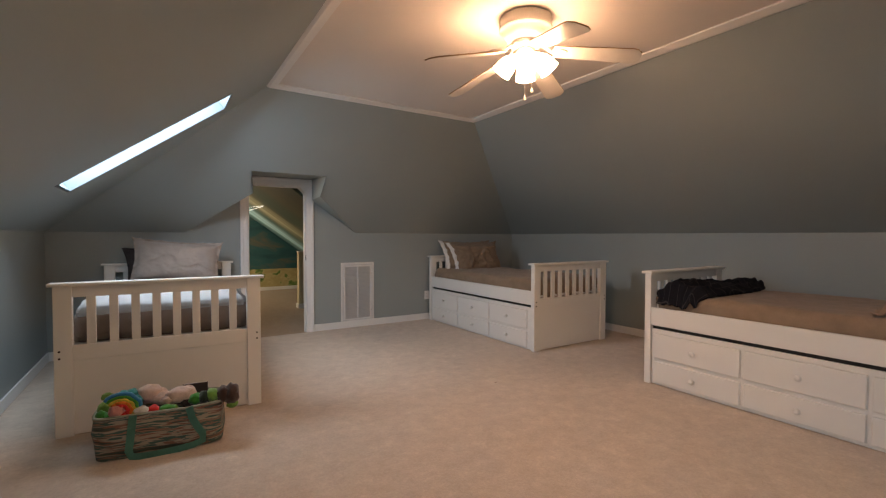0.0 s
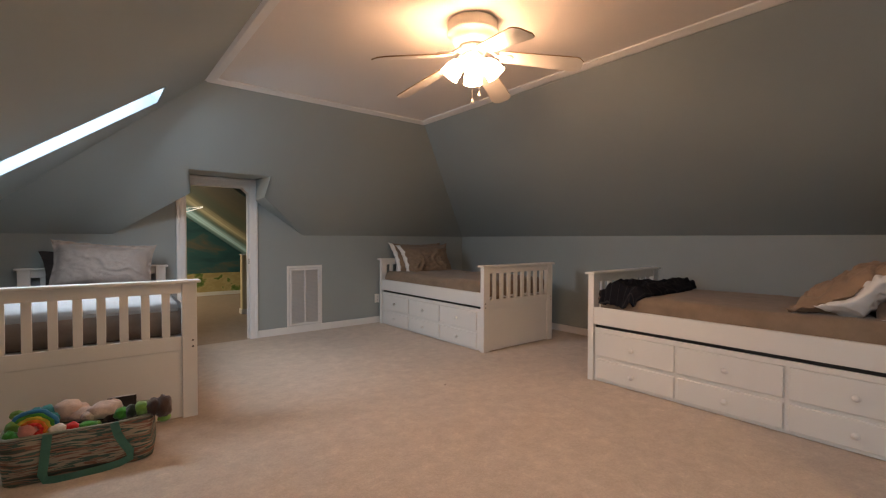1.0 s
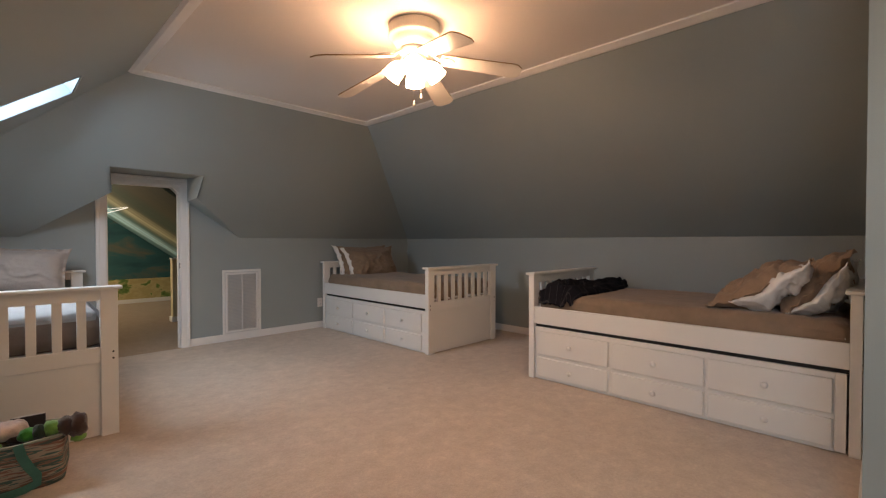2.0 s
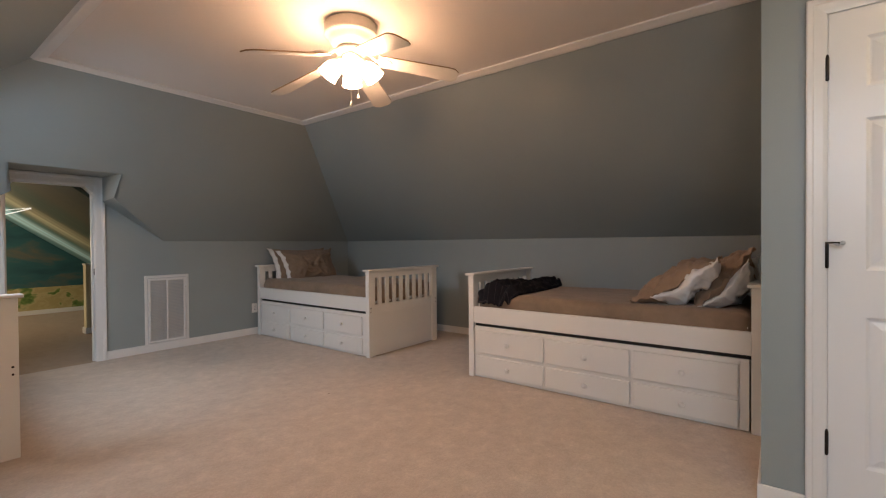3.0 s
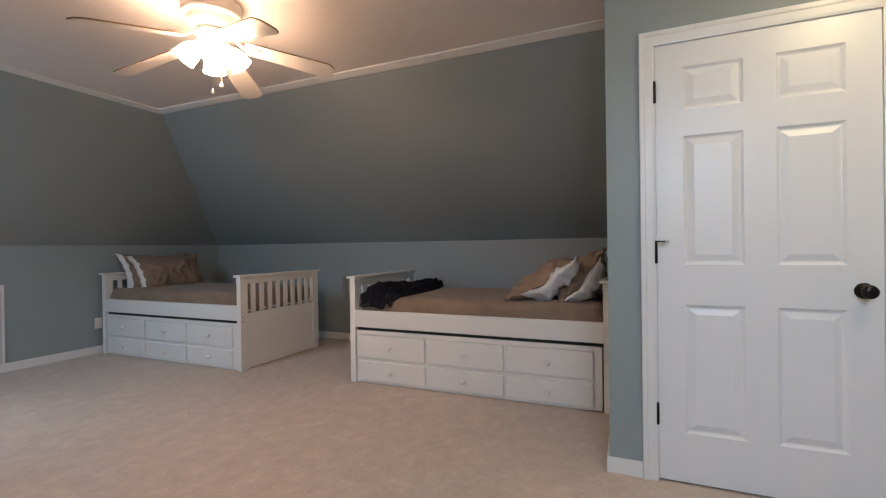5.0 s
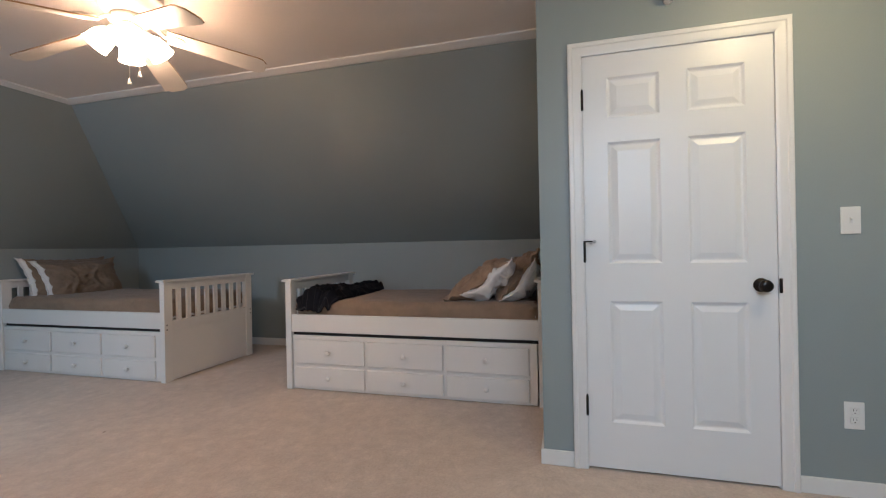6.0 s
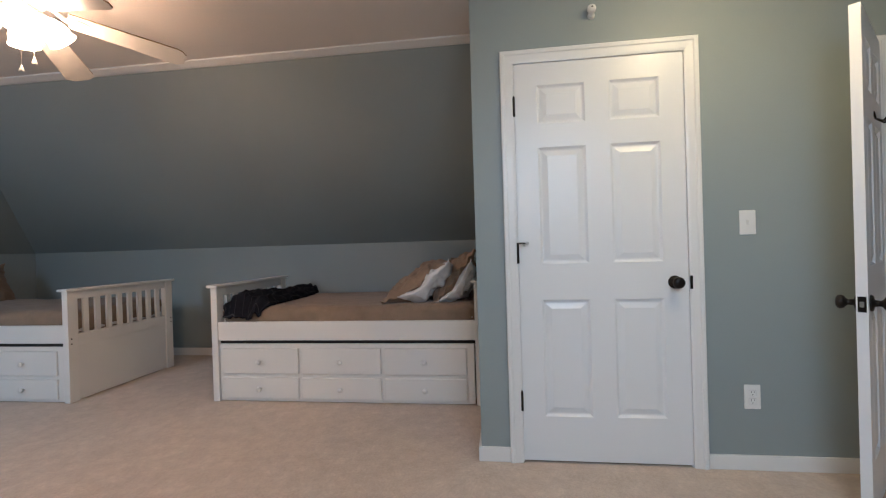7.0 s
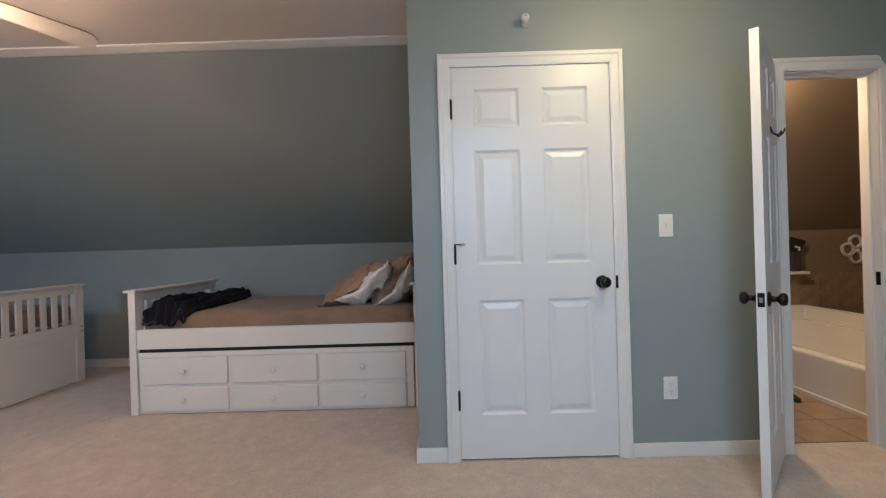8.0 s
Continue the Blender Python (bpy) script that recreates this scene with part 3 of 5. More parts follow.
# ---------------------------------------------------------------- bedding
def soft_box(x0, x1, y0, y1, z0, z1, r, seed, amp=0.006, cuts=23, crease=0.0):
    """A padded block with round edges and shallow dents."""
    bm = bmesh.new()
    bmesh.ops.create_cube(bm, size=2.0)
    bmesh.ops.subdivide_edges(bm, edges=[e for e in bm.edges], cuts=cuts, use_grid_fill=True)
    hx, hy, hz = (x1 - x0) / 2, (y1 - y0) / 2, (z1 - z0) / 2
    c = Vector(((x0 + x1) / 2, (y0 + y1) / 2, (z0 + z1) / 2))
    for v in bm.verts:
        p = Vector((v.co.x * hx, v.co.y * hy, v.co.z * hz))
        q = Vector((max(-hx + r, min(hx - r, p.x)), max(-hy + r, min(hy - r, p.y)), max(-hz + r, min(hz - r, p.z))))
        d = p - q
        if d.length > 1e-6:
            # corners of the cube are pulled onto the rounded surface
            p = q + d.normalized() * r if d.length > r else p
        n = noise.noise(Vector((p.x * 3.1, p.y * 3.1, seed))) + 0.5 * noise.noise(Vector((p.x * 11, p.y * 9, seed + 3)))
        side = noise.noise(Vector((p.y * 7, p.z * 9, seed + 9)))
        v.co = c + p + Vector((amp * 0.6 * side * (1 if p.x > 0 else -1), 0, amp * n * (1 if p.z > 0 else 0.1)))
        if crease:
            # drag lines that run out from the corners and die away along the bed
            end = math.exp(-(hy - abs(p.y)) / 0.16) + 0.25
            k = Vector((p.x * 5 + p.y * 4, p.y * 13 - p.x * 6, p.z * 5 + seed))
            line = max(0.0, 1 - 4.5 * abs(noise.noise(k)))
            v.co += (d.normalized() if d.length > 1e-6 else Vector((0, 0, 1))) * crease * end * (line ** 1.5 - 0.3)
    return bm


BED_CORNER, BED_CLOSET, BED_DOOR = pose(0.675, 3.195, 0), pose(0.785, 0.020, 0), pose(-2.965, 3.228, 0, 0, 0, -1.5)
for m, seed, label in ((BED_CORNER, 4.2, "smooth brown bedspread over the mattress of the corner bed"),
                       (BED_CLOSET, 8.7, "smooth brown bedspread on the bed at the closet wall")):
    mt = thing("made_mattress", m, label, "bedspread", "made mattresses")
    part("mattress", soft_box(0.045, BW - 0.045, 0.060, BL - 0.060, 0.522, 0.640, 0.03, seed, 0.001), M_WHITECLOTH, mt, "white mattress")
    part("bedspread", soft_box(0.038, BW - 0.038, 0.053, BL - 0.053, 0.512, 0.712, 0.060, seed, 0.010, 59, 0.013), M_BROWN, mt, "", True)
mt = thing("made_mattress", BED_DOOR, "taupe bedding under a white quilt, beside the small door", "bedspread", "made mattresses")
part("mattress", soft_box(0.060, BW - 0.060, 0.070, BL - 0.060, 0.522, 0.640, 0.03, 2.0, 0.001), M_BROWNGREY, mt, "taupe mattress cover")
part("bedspread", soft_box(0.050, BW - 0.050, 0.056, BL - 0.053, 0.505, 0.705, 0.085, 1.3, 0.008), M_BROWNGREY, mt, "taupe bedspread", True)
part("quilt", soft_box(0.080, BW - 0.085, 0.075, BL - 0.30, 0.655, 0.748, 0.045, 5.5, 0.016), M_QUILT, mt, "white puffy quilt", True)


drape = bmesh.new()
rows = []
for i in range(41):
    v = i / 40
    rows.append([drape.verts.new((BW - 0.072 + 0.020 * u - 0.012 * math.cos(u * 3) + 0.010 * math.sin(v * 19 + 2 * u) * u, 0.075 + 0.62 * v,
                                  0.735 - 0.185 * u * (1 - 0.55 * v) - 0.008 * math.sin(v * 11) * u)) for u in [k / 10 for k in range(11)]])
for a, b in zip(rows, rows[1:]):
    for k in range(10):
        drape.faces.new((a[k], a[k + 1], b[k + 1], b[k]))
bmesh.ops.solidify(drape, geom=list(drape.faces), thickness=0.010)
part("quilt_edge", drape, M_QUILT, mt, "white quilt edge hanging down beside the mattress", True)


def pillow_part(w, h, t, seed, u0=-1.0, u1=1.0, grow=0.0, flange=0.0, crumple=0.012, n=56, wave=0.0, ear=0.0, curl=0.0):
    """A stuffed cushion in the xz plane, thick along y, for the stretch u0 to u1 of its width; flange adds a flat frilled rim."""
    bm = bmesh.new()
    rows = {}
    for side in (-1, 1):
        for i in range(n + 1):
            for j in range(n + 1):
                u, v = u0 + (u1 - u0) * i / n, -1 + 2 * j / n
                if wave and u0 > -1 and i == 0:
                    u += wave * math.sin(v * 14 + seed)
                if wave and u1 < 1 and i == n:
                    u += wave * math.sin(v * 14 + seed)
                fu, fv = u * (1 + flange / (w / 2)), v * (1 + flange / (h / 2))
                bulge = max(0.0, 1 - min(1, abs(fu)) ** 3.2) ** 0.62 * max(0.0, 1 - min(1, abs(fv)) ** 3.2) ** 0.62
                pinch = 1 - 0.055 * (1 - abs(v)) * abs(u) ** 4
                pinchv = 1 - 0.075 * (1 - abs(u)) * abs(v) ** 4
                tip = 1 + ear * (abs(u) * max(v, -0.4 * v)) ** 5
                x, z = u * (w / 2 + flange) * pinch * tip, v * (h / 2 + flange) * pinchv * tip
                k = Vector((x * 6, z * 6, seed))
                wr = noise.noise(k) * crumple * 0.8 + noise.noise(k * 2.7) * crumple * 0.5 + noise.noise(k * 6.1) * crumple * 0.30
                for q0 in (0.9, 1.9):
                    wr -= crumple * 0.7 / q0 * max(0.0, 1 - 5 * abs(noise.noise(k * q0 + Vector((7, 3, 1))))) ** 1.5
                rim = max(abs(fu), abs(fv))
                frill = 0.012 * math.sin((x if abs(fv) > abs(fu) else z) * 70 + seed + 3 * noise.noise(k * 1.3)) * max(0, min(1, (rim - 0.97) * 8)) if flange else 0.0
                y = side * (bulge * t / 2 + 0.003 + grow) + wr * (0.3 + bulge) + frill + curl * max(0.0, -v - 0.1) ** 2
                rows[side, i, j] = bm.verts.new((x, y, z + wr * 0.4))
    for side in (-1, 1):
        for i in range(n):
            for j in range(n):
                bm.faces.new([rows[side, a, b] for a, b in ((i, j), (i + 1, j), (i + 1, j + 1), (i, j + 1))])
    loop = [(i, 0) for i in range(n)] + [(n, j) for j in range(n)] + [(i, n) for i in range(n, 0, -1)] + [(0, j) for j in range(n, 0, -1)]
    for a, b in zip(loop, loop[1:] + loop[:1]):
        bm.faces.new((rows[-1, a[0], a[1]], rows[-1, b[0], b[1]], rows[1, b[0], b[1]], rows[1, a[0], a[1]]))
    return bm


def pillow(m, w, h, t, mat, label, seed, border=None, edge=0.78, flange=0.0, crumple=0.012, group="pillows", ear=0.06, curl=0.0):
    p = thing("pillow", m, label, "pillow", group)
    if border:
        part("cover", pillow_part(w, h, t, seed, -edge, 1.0, 0, flange, crumple, wave=0.025, ear=ear, curl=curl), mat, p, "", True)
        part("border", pillow_part(w, h, t, seed, -1.0, -edge, 0.002, flange, crumple, wave=0.025, ear=ear, curl=curl), border, p, "white scalloped border", True)
    else:
        part("cover", pillow_part(w, h, t, seed, -1, 1, 0, flange, crumple, ear=ear, curl=curl), mat, p, "", True)
    return p


# corner bed: two shams leaning on the head board
pillow(pose(1.250, 5.125, 0.858, -22, 0, 2), 0.82, 0.45, 0.17, M_BROWN, "brown cushion with white scalloped border, behind another", 1.7, M_WHITECLOTH, 0.91, 0.014, 0.020, ear=0.09)
pillow(pose(1.290, 4.995, 0.852, -27, -1.5, -3), 0.74, 0.42, 0.20, M_BROWN, "brown cushion with white scalloped border, leaning back", 6.1, M_WHITECLOTH, 0.915, 0.014, 0.022, ear=0.12)
# bed at the closet wall: four in a slumped row
pillow(pose(1.265, 0.530, 0.848, 56, 0, 4), 0.72, 0.52, 0.20, M_TAN, "brown frilled cushion slumped towards the mattress", 3.3, None, 0.8, 0.026, 0.030, ear=0.12, curl=0.06)
pillow(pose(1.215, 0.388, 0.842, 48, 3, -5), 0.74, 0.42, 0.13, M_WHITECLOTH, "crumpled white pillow between brown cushions", 9.4, None, 0.8, 0.004, 0.034, ear=0.20, curl=0.10)
pillow(pose(1.30, 0.255, 0.872, 38, 0, 3), 0.72, 0.48, 0.18, M_TAN, "brown frilled cushion leaning on a white pillow", 12.9, None, 0.8, 0.022, 0.034, ear=0.10)
pillow(pose(1.27, 0.185, 0.842, 30, 0, -2), 0.70, 0.38, 0.12, M_WHITECLOTH, "white pillow against the head board", 15.1, None, 0.8, 0.006, 0.034, ear=0.14, curl=0.10)
# bed beside the small door
pillow(pose(-2.315, 5.025, 0.900, -14, 4.5, -3), 0.69, 0.37, 0.20, M_LINEN, "pale linen pillow with frilled ends, against the head board", 21.3, None, 0.8, 0.024, 0.014)
pillow(pose(-2.425, 5.165, 0.855, -6, -4, -2), 0.60, 0.36, 0.09, M_UMBER, "dark umber pillow behind a pale one", 25.7, None, 0.8, 0.015, 0.012)


# folded plaid throw across the foot of the bed at the closet wall
def plaid_material():
    m = bpy.data.materials.new("navy_plaid_wool")
    m.use_nodes = True
    nt = m.node_tree
    bsdf = nt.nodes["Principled BSDF"]
    uv = nt.nodes.new("ShaderNodeUVMap")
    sep = nt.nodes.new("ShaderNodeSeparateXYZ")
    nt.links.new(uv.outputs[0], sep.inputs[0])
    lines = []
    for axis in (0, 1):
        md = nt.nodes.new("ShaderNodeMath")
        md.operation = "PINGPONG"
        md.inputs[1].default_value = 0.052
        nt.links.new(sep.outputs[axis], md.inputs[0])
        lt = nt.nodes.new("ShaderNodeMath")
        lt.operation = "LESS_THAN"
        lt.inputs[1].default_value = 0.0022
        nt.links.new(md.outputs[0], lt.inputs[0])
        lines.append(lt)
    mx = nt.nodes.new("ShaderNodeMath")
    mx.operation = "MAXIMUM"
    nt.links.new(lines[0].outputs[0], mx.inputs[0])
    nt.links.new(lines[1].outputs[0], mx.inputs[1])
    tc = nt.nodes.new("ShaderNodeTexCoord")
    nz = nt.nodes.new("ShaderNodeTexNoise")
    nz.inputs["Scale"].default_value, nz.inputs["Detail"].default_value = 180, 4
    nt.links.new(tc.outputs["Object"], nz.inputs[0])
    base = nt.nodes.new("ShaderNodeMix")
    base.data_type = "RGBA"
    base.inputs[6].default_value, base.inputs[7].default_value = (0.003, 0.0035, 0.006, 1), (0.013, 0.014, 0.020, 1)
    nt.links.new(nz.outputs[0], base.inputs[0])
    mix = nt.nodes.new("ShaderNodeMix")
    mix.data_type = "RGBA"
    nt.links.new(mx.outputs[0], mix.inputs[0])
    nt.links.new(base.outputs[2], mix.inputs[6])
    mix.inputs[7].default_value = (0.046, 0.044, 0.046, 1)
    nt.links.new(mix.outputs[2], bsdf.inputs["Base Color"])
    bsdf.inputs["Roughness"].default_value = 0.95
    bsdf.inputs["Specular IOR Level"].default_value = 0.1
    b = nt.nodes.new("ShaderNodeBump")
    b.inputs["Strength"].default_value, b.inputs["Distance"].default_value = 0.5, 0.003
    nt.links.new(nz.outputs[0], b.inputs["Height"])
    nt.links.new(b.outputs[0], bsdf.inputs["Normal"])
    return m


def throw_mesh():
    """A sheet gathered into lengthwise folds, hanging a little over the front edge of the mattress."""
    bm = bmesh.new()
    uvl = bm.loops.layers.uv.new("UVMap")
    nu, nv = 110, 80
    grid, par = {}, {}
    nz = noise.noise
    for i in range(nu + 1):
        for j in range(nv + 1):
            u, v = i / nu, j / nv
            x = 0.782 + 1.108 * u
            mid = 1.825 - 0.080 * u + 0.014 * math.sin(u * 9)
            half = 0.208 - 0.098 * u + 0.026 * nz(Vector((u * 5, 1, 5)))
            half *= math.sqrt(max(0.55 if u < 0.5 else 0.22, 1 - max(0.0, (0.09 - u) / 0.09, (u - 0.92) / 0.08) ** 2))
            a = (v - 0.5) * 2
            calm = min(1.0, 0.25 + u / 0.2)
            y = min(mid + half * a + calm * (0.030 * nz(Vector((x * 7, v * 5, 3))) + 0.010 * nz(Vector((x * 21, v * 9, 8)))), 2.012)
            k = Vector((x * 5.5, y * 12, 1.5))
            # long gathers, crossed by shorter creases and pinches
            gather = math.sin(a * 6.5 + 3.2 * nz(Vector((u * 3.4, a * 0.8, 7.7))) + 1.1)
            ridge = 1 - 2.6 * abs(nz(k))
            pinch = 1 - 3.0 * abs(nz(Vector((x * 11, y * 8, 6.2))))
            fold = (0.014 * gather + 0.011 * max(ridge, -0.6) + 0.006 * max(pinch, -0.5) + 0.006 * nz(k * 3.1)) * (1 + 0.9 * (1 - u) ** 2)
            loft = (0.058 - 0.012 * u) * (1 - abs(a) ** 2.6)
            z = 0.732 + loft + max(fold, -0.010) * (1 - abs(a) ** 5)
            over = max(0.0, (0.905 - x) / 0.10)
            z -= 0.085 * over ** 3 * (1 - 0.35 * a * a)
            grid[i, j] = bm.verts.new((x + calm * 0.022 * nz(Vector((y * 13, 2, u))), y, max(z, 0.632 + 0.022 * a * a + 0.014 * nz(Vector((y * 16, 4, 1))))))
            par[i, j] = (u * 1.10 + 0.05 * nz(Vector((u * 5, v * 3, 2))), v * 0.62 + 0.05 * nz(Vector((u * 6, v * 3, 9))))
    for i in range(nu):
        for j in range(nv):
            ks = ((i, j), (i + 1, j), (i + 1, j + 1), (i, j + 1))
            f = bm.faces.new([grid[k] for k in ks])
            f.smooth = True
            for lp, k in zip(f.loops, ks):
                lp[uvl].uv = par[k]
    res = bmesh.ops.extrude_face_region(bm, geom=list(bm.faces))
    low = [v for v in res["geom"] if isinstance(v, bmesh.types.BMVert)]
    for v in low:
        v.co.z = max(min(v.co.z - 0.012, 0.713 if v.co.x > 0.88 else v.co.z - 0.01), 0.603)
    return bm


throw = finish("throw_blanket", throw_mesh(), plaid_material())
tagged(throw, "rumpled navy plaid throw across the foot of a brown bed", "blanket")


# ---------------------------------------------------------------- ceiling fan with lit shades
FX, FY = -0.605, 1.960
fan = thing("ceiling_fan", pose(FX, FY, ZC), "white five-bladed ceiling fan with four lit glass shades", "ceiling fan")
part("canopy", lathe(bmesh.new(), [(0.138, 0.0), (0.138, -0.007), (0.151, -0.008), (0.151, -0.056), (0.155, -0.061), (0.155, -0.071), (0.148, -0.078), (0.130, -0.083), (0.126, -0.105),
                                   (0.108, -0.130), (0.084, -0.142)], 48), M_FAN, fan, "", True)
part("motor_hub", lathe(bmesh.new(), [(0.082, -0.143), (0.088, -0.152), (0.088, -0.168), (0.070, -0.178), (0.052, -0.182), (0.050, -0.190), (0.062, -0.198), (0.058, -0.215), (0.030, -0.228)], 36), M_FAN, fan, "", True)
BLADE_Z = -0.185
HANG = Matrix.Translation((0, 0, BLADE_Z)) @ Matrix.Rotation(radians(-1.8), 4, Vector((0.534, 0.846, 0))) @ Matrix.Translation((0, 0, -BLADE_Z))      # the blades hang a little out of level
for k in range(5):
    a = radians((34.5 if k == 3 else 27.5) + 72 * k)
    turn = Matrix.Rotation(a, 4, "Z")
    pitch = Matrix.Translation((0, 0, BLADE_Z)) @ Matrix.Rotation(radians((10, 10, 12.5, 13, 10)[k]), 4, "Y") @ Matrix.Rotation(radians(-12), 4, "X")
    bm = bmesh.new()
    n = 20
    outline = []
    for i in range(n + 1):
        s = i / n
        r = 0.165 + 0.480 * s
        hw = 0.052 + 0.018 * s
        end = max(0.0, (s - 0.90) / 0.10)
        outline.append((r, hw * math.sqrt(max(0.0, 1 - 0.75 * end ** 2))))
    pts = [(r, -hw, 0) for r, hw in outline] + [(r, hw, 0) for r, hw in reversed(outline)]
    f = bm.faces.new([bm.verts.new(p) for p in pts])
    res = bmesh.ops.extrude_face_region(bm, geom=[f])
    bmesh.ops.translate(bm, vec=(0, 0, 0.007), verts=[v for v in res["geom"] if isinstance(v, bmesh.types.BMVert)])
    bm.normal_update()
    for f in bm.faces:
        f.material_index = 1 if abs(f.normal.z) < 0.5 else 0
    bmesh.ops.transform(bm, matrix=HANG @ turn @ pitch, verts=bm.verts)
    blade = part("blade", bm, [M_FAN, M_EDGE], fan)
    iron = bmesh.new()
    tube(iron, [(0.080, 0, BLADE_Z + 0.022), (0.115, 0, BLADE_Z + 0.004), (0.15, 0, BLADE_Z - 0.026), (0.185, 0, BLADE_Z - 0.034)], 0.009)
    lathe(iron, [(0.010, -0.012), (0.030, -0.010), (0.034, -0.004)], 16, Matrix.Translation((0.20, 0, BLADE_Z - 0.026)) @ Matrix.Rotation(radians(8.5), 4, "Y") @ Matrix.Diagonal((1.5, 1, 1, 1)))
    bmesh.ops.transform(iron, matrix=HANG @ turn, verts=iron.verts)
    part("blade_iron", iron, M_FAN, blade, "white blade bracket", True)
for k in range(4):
    a = radians(227 + 90 * k)
    m = Matrix.Rotation(a, 4, "Z") @ Matrix.Translation((0.052, 0, -0.196)) @ Matrix.Rotation(radians(180 - 38), 4, "Y")
    arm = part("lamp_arm", lathe(bmesh.new(), [(0.014, 0), (0.020, 0.02), (0.026, 0.045)], 20, m), M_FAN, fan, "", True)
    shade = bmesh.new()
    lathe(shade, [(0.024, 0.040), (0.036, 0.052), (0.048, 0.075), (0.055, 0.105), (0.055, 0.128), (0.060, 0.145), (0.057, 0.145), (0.051, 0.126), (0.044, 0.080), (0.020, 0.050)], 28, m)
    part("glass_shade", shade, M_SHADE, fan, "glowing frosted glass tulip shade", True)
for x, y, drop in ((-0.030, -0.030, 0.165), (0.035, -0.02, 0.105)):
    ch = bmesh.new()
    tube(ch, [(x, y, -0.222), (x, y, -0.300 - drop)], 0.0016, 6)
    part("pull_chain", ch, M_STEEL, fan, "thin beaded pull chain")
    part("pull", lathe(bmesh.new(), [(0.003, 0.0), (0.005, -0.010), (0.011, -0.026), (0.009, -0.031)], 16, Matrix.Translation((x, y, -0.298 - drop))), M_FAN, fan, "white cone-shaped pull", True)

# small flush lamp on the ceiling, south of the fan
flush = thing("ceiling_lamp", pose(-0.82, -1.14, ZC), "round flush ceiling lamp with a lit glass dome", "ceiling lamp")
part("rim", lathe(bmesh.new(), [(0.095, 0), (0.097, -0.010), (0.090, -0.018), (0.078, -0.020)], 36), M_FAN, flush, "", True)
part("dome", lathe(bmesh.new(), [(0.077, -0.020), (0.074, -0.040), (0.058, -0.060), (0.028, -0.072), (0.004, -0.074)], 36), M_DOME, flush, "glowing frosted glass dome", True)


# ---------------------------------------------------------------- wall fittings
def wall_plate(name, m, label, category):
    """A cover plate in the xz plane, facing -y."""
    ob = thing(name, m, label, category)
    part("plate", boxed(-0.0365, 0.0365, -0.006, -0.0005, -0.059, 0.059, bevel=0.003), M_PLATE, ob)
    for z in ((-0.042, 0.042) if category == "switch" else (0.0,)):
        part("screw", lathe(bmesh.new(), [(0.003, 0), (0.0025, 0.0012)], 10, Matrix.Translation((0, -0.006, z)) @ Matrix.Rotation(radians(90), 4, "X")), M_PLATE, ob)
    return ob


def light_switch(m, label):
    ob = wall_plate("light_switch", m, label, "switch")
    part("slot", boxed(-0.006, 0.006, -0.0068, -0.0055, -0.013, 0.013), M_GRILLE, ob, "pale toggle slot")
    t = boxed(-0.004, 0.004, -0.018, -0.006, -0.005, 0.006, bevel=0.0015)
    bmesh.ops.rotate(t, cent=(0, 0, 0), matrix=Matrix.Rotation(radians(-25), 3, "X"), verts=t.verts)
    part("toggle", t, M_PLATE, ob)


def outlet(m, label):
    ob = wall_plate("wall_outlet", m, label, "outlet")
    for z in (-0.020, 0.020):
        s = part("socket", boxed(-0.017, 0.017, -0.0085, -0.0055, z - 0.014, z + 0.014, bevel=0.004), M_PLATE, ob)
        for x, h in ((-0.006, 0.0045), (0.006, 0.0035)):
            part("slot", boxed(x - 0.001, x + 0.001, -0.0089, -0.0080, z + 0.001 - h + 0.003, z + 0.001 + h + 0.003), M_DARK, s, "dark contact slot")
        part("slot", boxed(-0.002, 0.002, -0.0089, -0.0080, z - 0.010, z - 0.006), M_DARK, s, "dark contact slot")


light_switch(pose(0, -1.315, 1.199, 0, 0, -90), "white toggle light switch beside the closet door")
outlet(pose(0, -1.316, 0.354, 0, 0, -90), "white double wall outlet beside the closet door")
outlet(pose(0.668, YN, 0.335), "white wall outlet beside the corner bed")
det = thing("alarm_sensor", pose(0, -0.613, 2.264, 0, 0, -90) @ Matrix.Scale(1.05, 4), "small round white sensor on a swivel, over the closet door", "sensor")
part("mount", lathe(bmesh.new(), [(0.016, 0), (0.017, 0.010), (0.012, 0.020), (0.010, 0.032)], 20, Matrix.Rotation(radians(90), 4, "X")), M_PLATE, det, "", True)
hd = bmesh.new()
lathe(hd, [(0.012, 0.0), (0.019, 0.004), (0.020, 0.020), (0.017, 0.026), (0.004, 0.028)], 24, Matrix.Translation((-0.004, -0.030, 0.010)) @ Matrix.Rotation(radians(75), 4, "X"))
part("head", hd, M_PLATE, det, "", True)
part("lens", lathe(bmesh.new(), [(0.004, 0), (0.003, 0.002)], 12, Matrix.Translation((-0.004, -0.058, 0.0175)) @ Matrix.Rotation(radians(75), 4, "X")), M_DARK, det, "dark lens dot")

# return-air grille
GX0, GX1, GZ0, GZ1 = -0.568, -0.128, 0.064, 0.820
gr = thing("air_grille", pose(GX0, YN, GZ0), "white return-air grille with fine louvres, low on the knee wall", "air vent")
gw, gh = GX1 - GX0, GZ1 - GZ0


def ring(w, h, inset, width, y0, y1, bevel):
    bm = bmesh.new()
    a, b = inset, inset + width
    box(bm, a, w - a, y0, y1, h - b, h - a, bevel)
    box(bm, a, w - a, y0, y1, a, b, bevel)
    box(bm, a, b, y0, y1, b - 0.001, h - b + 0.001, bevel)
    box(bm, w - b, w - a, y0, y1, b - 0.001, h - b + 0.001, bevel)
    return bm


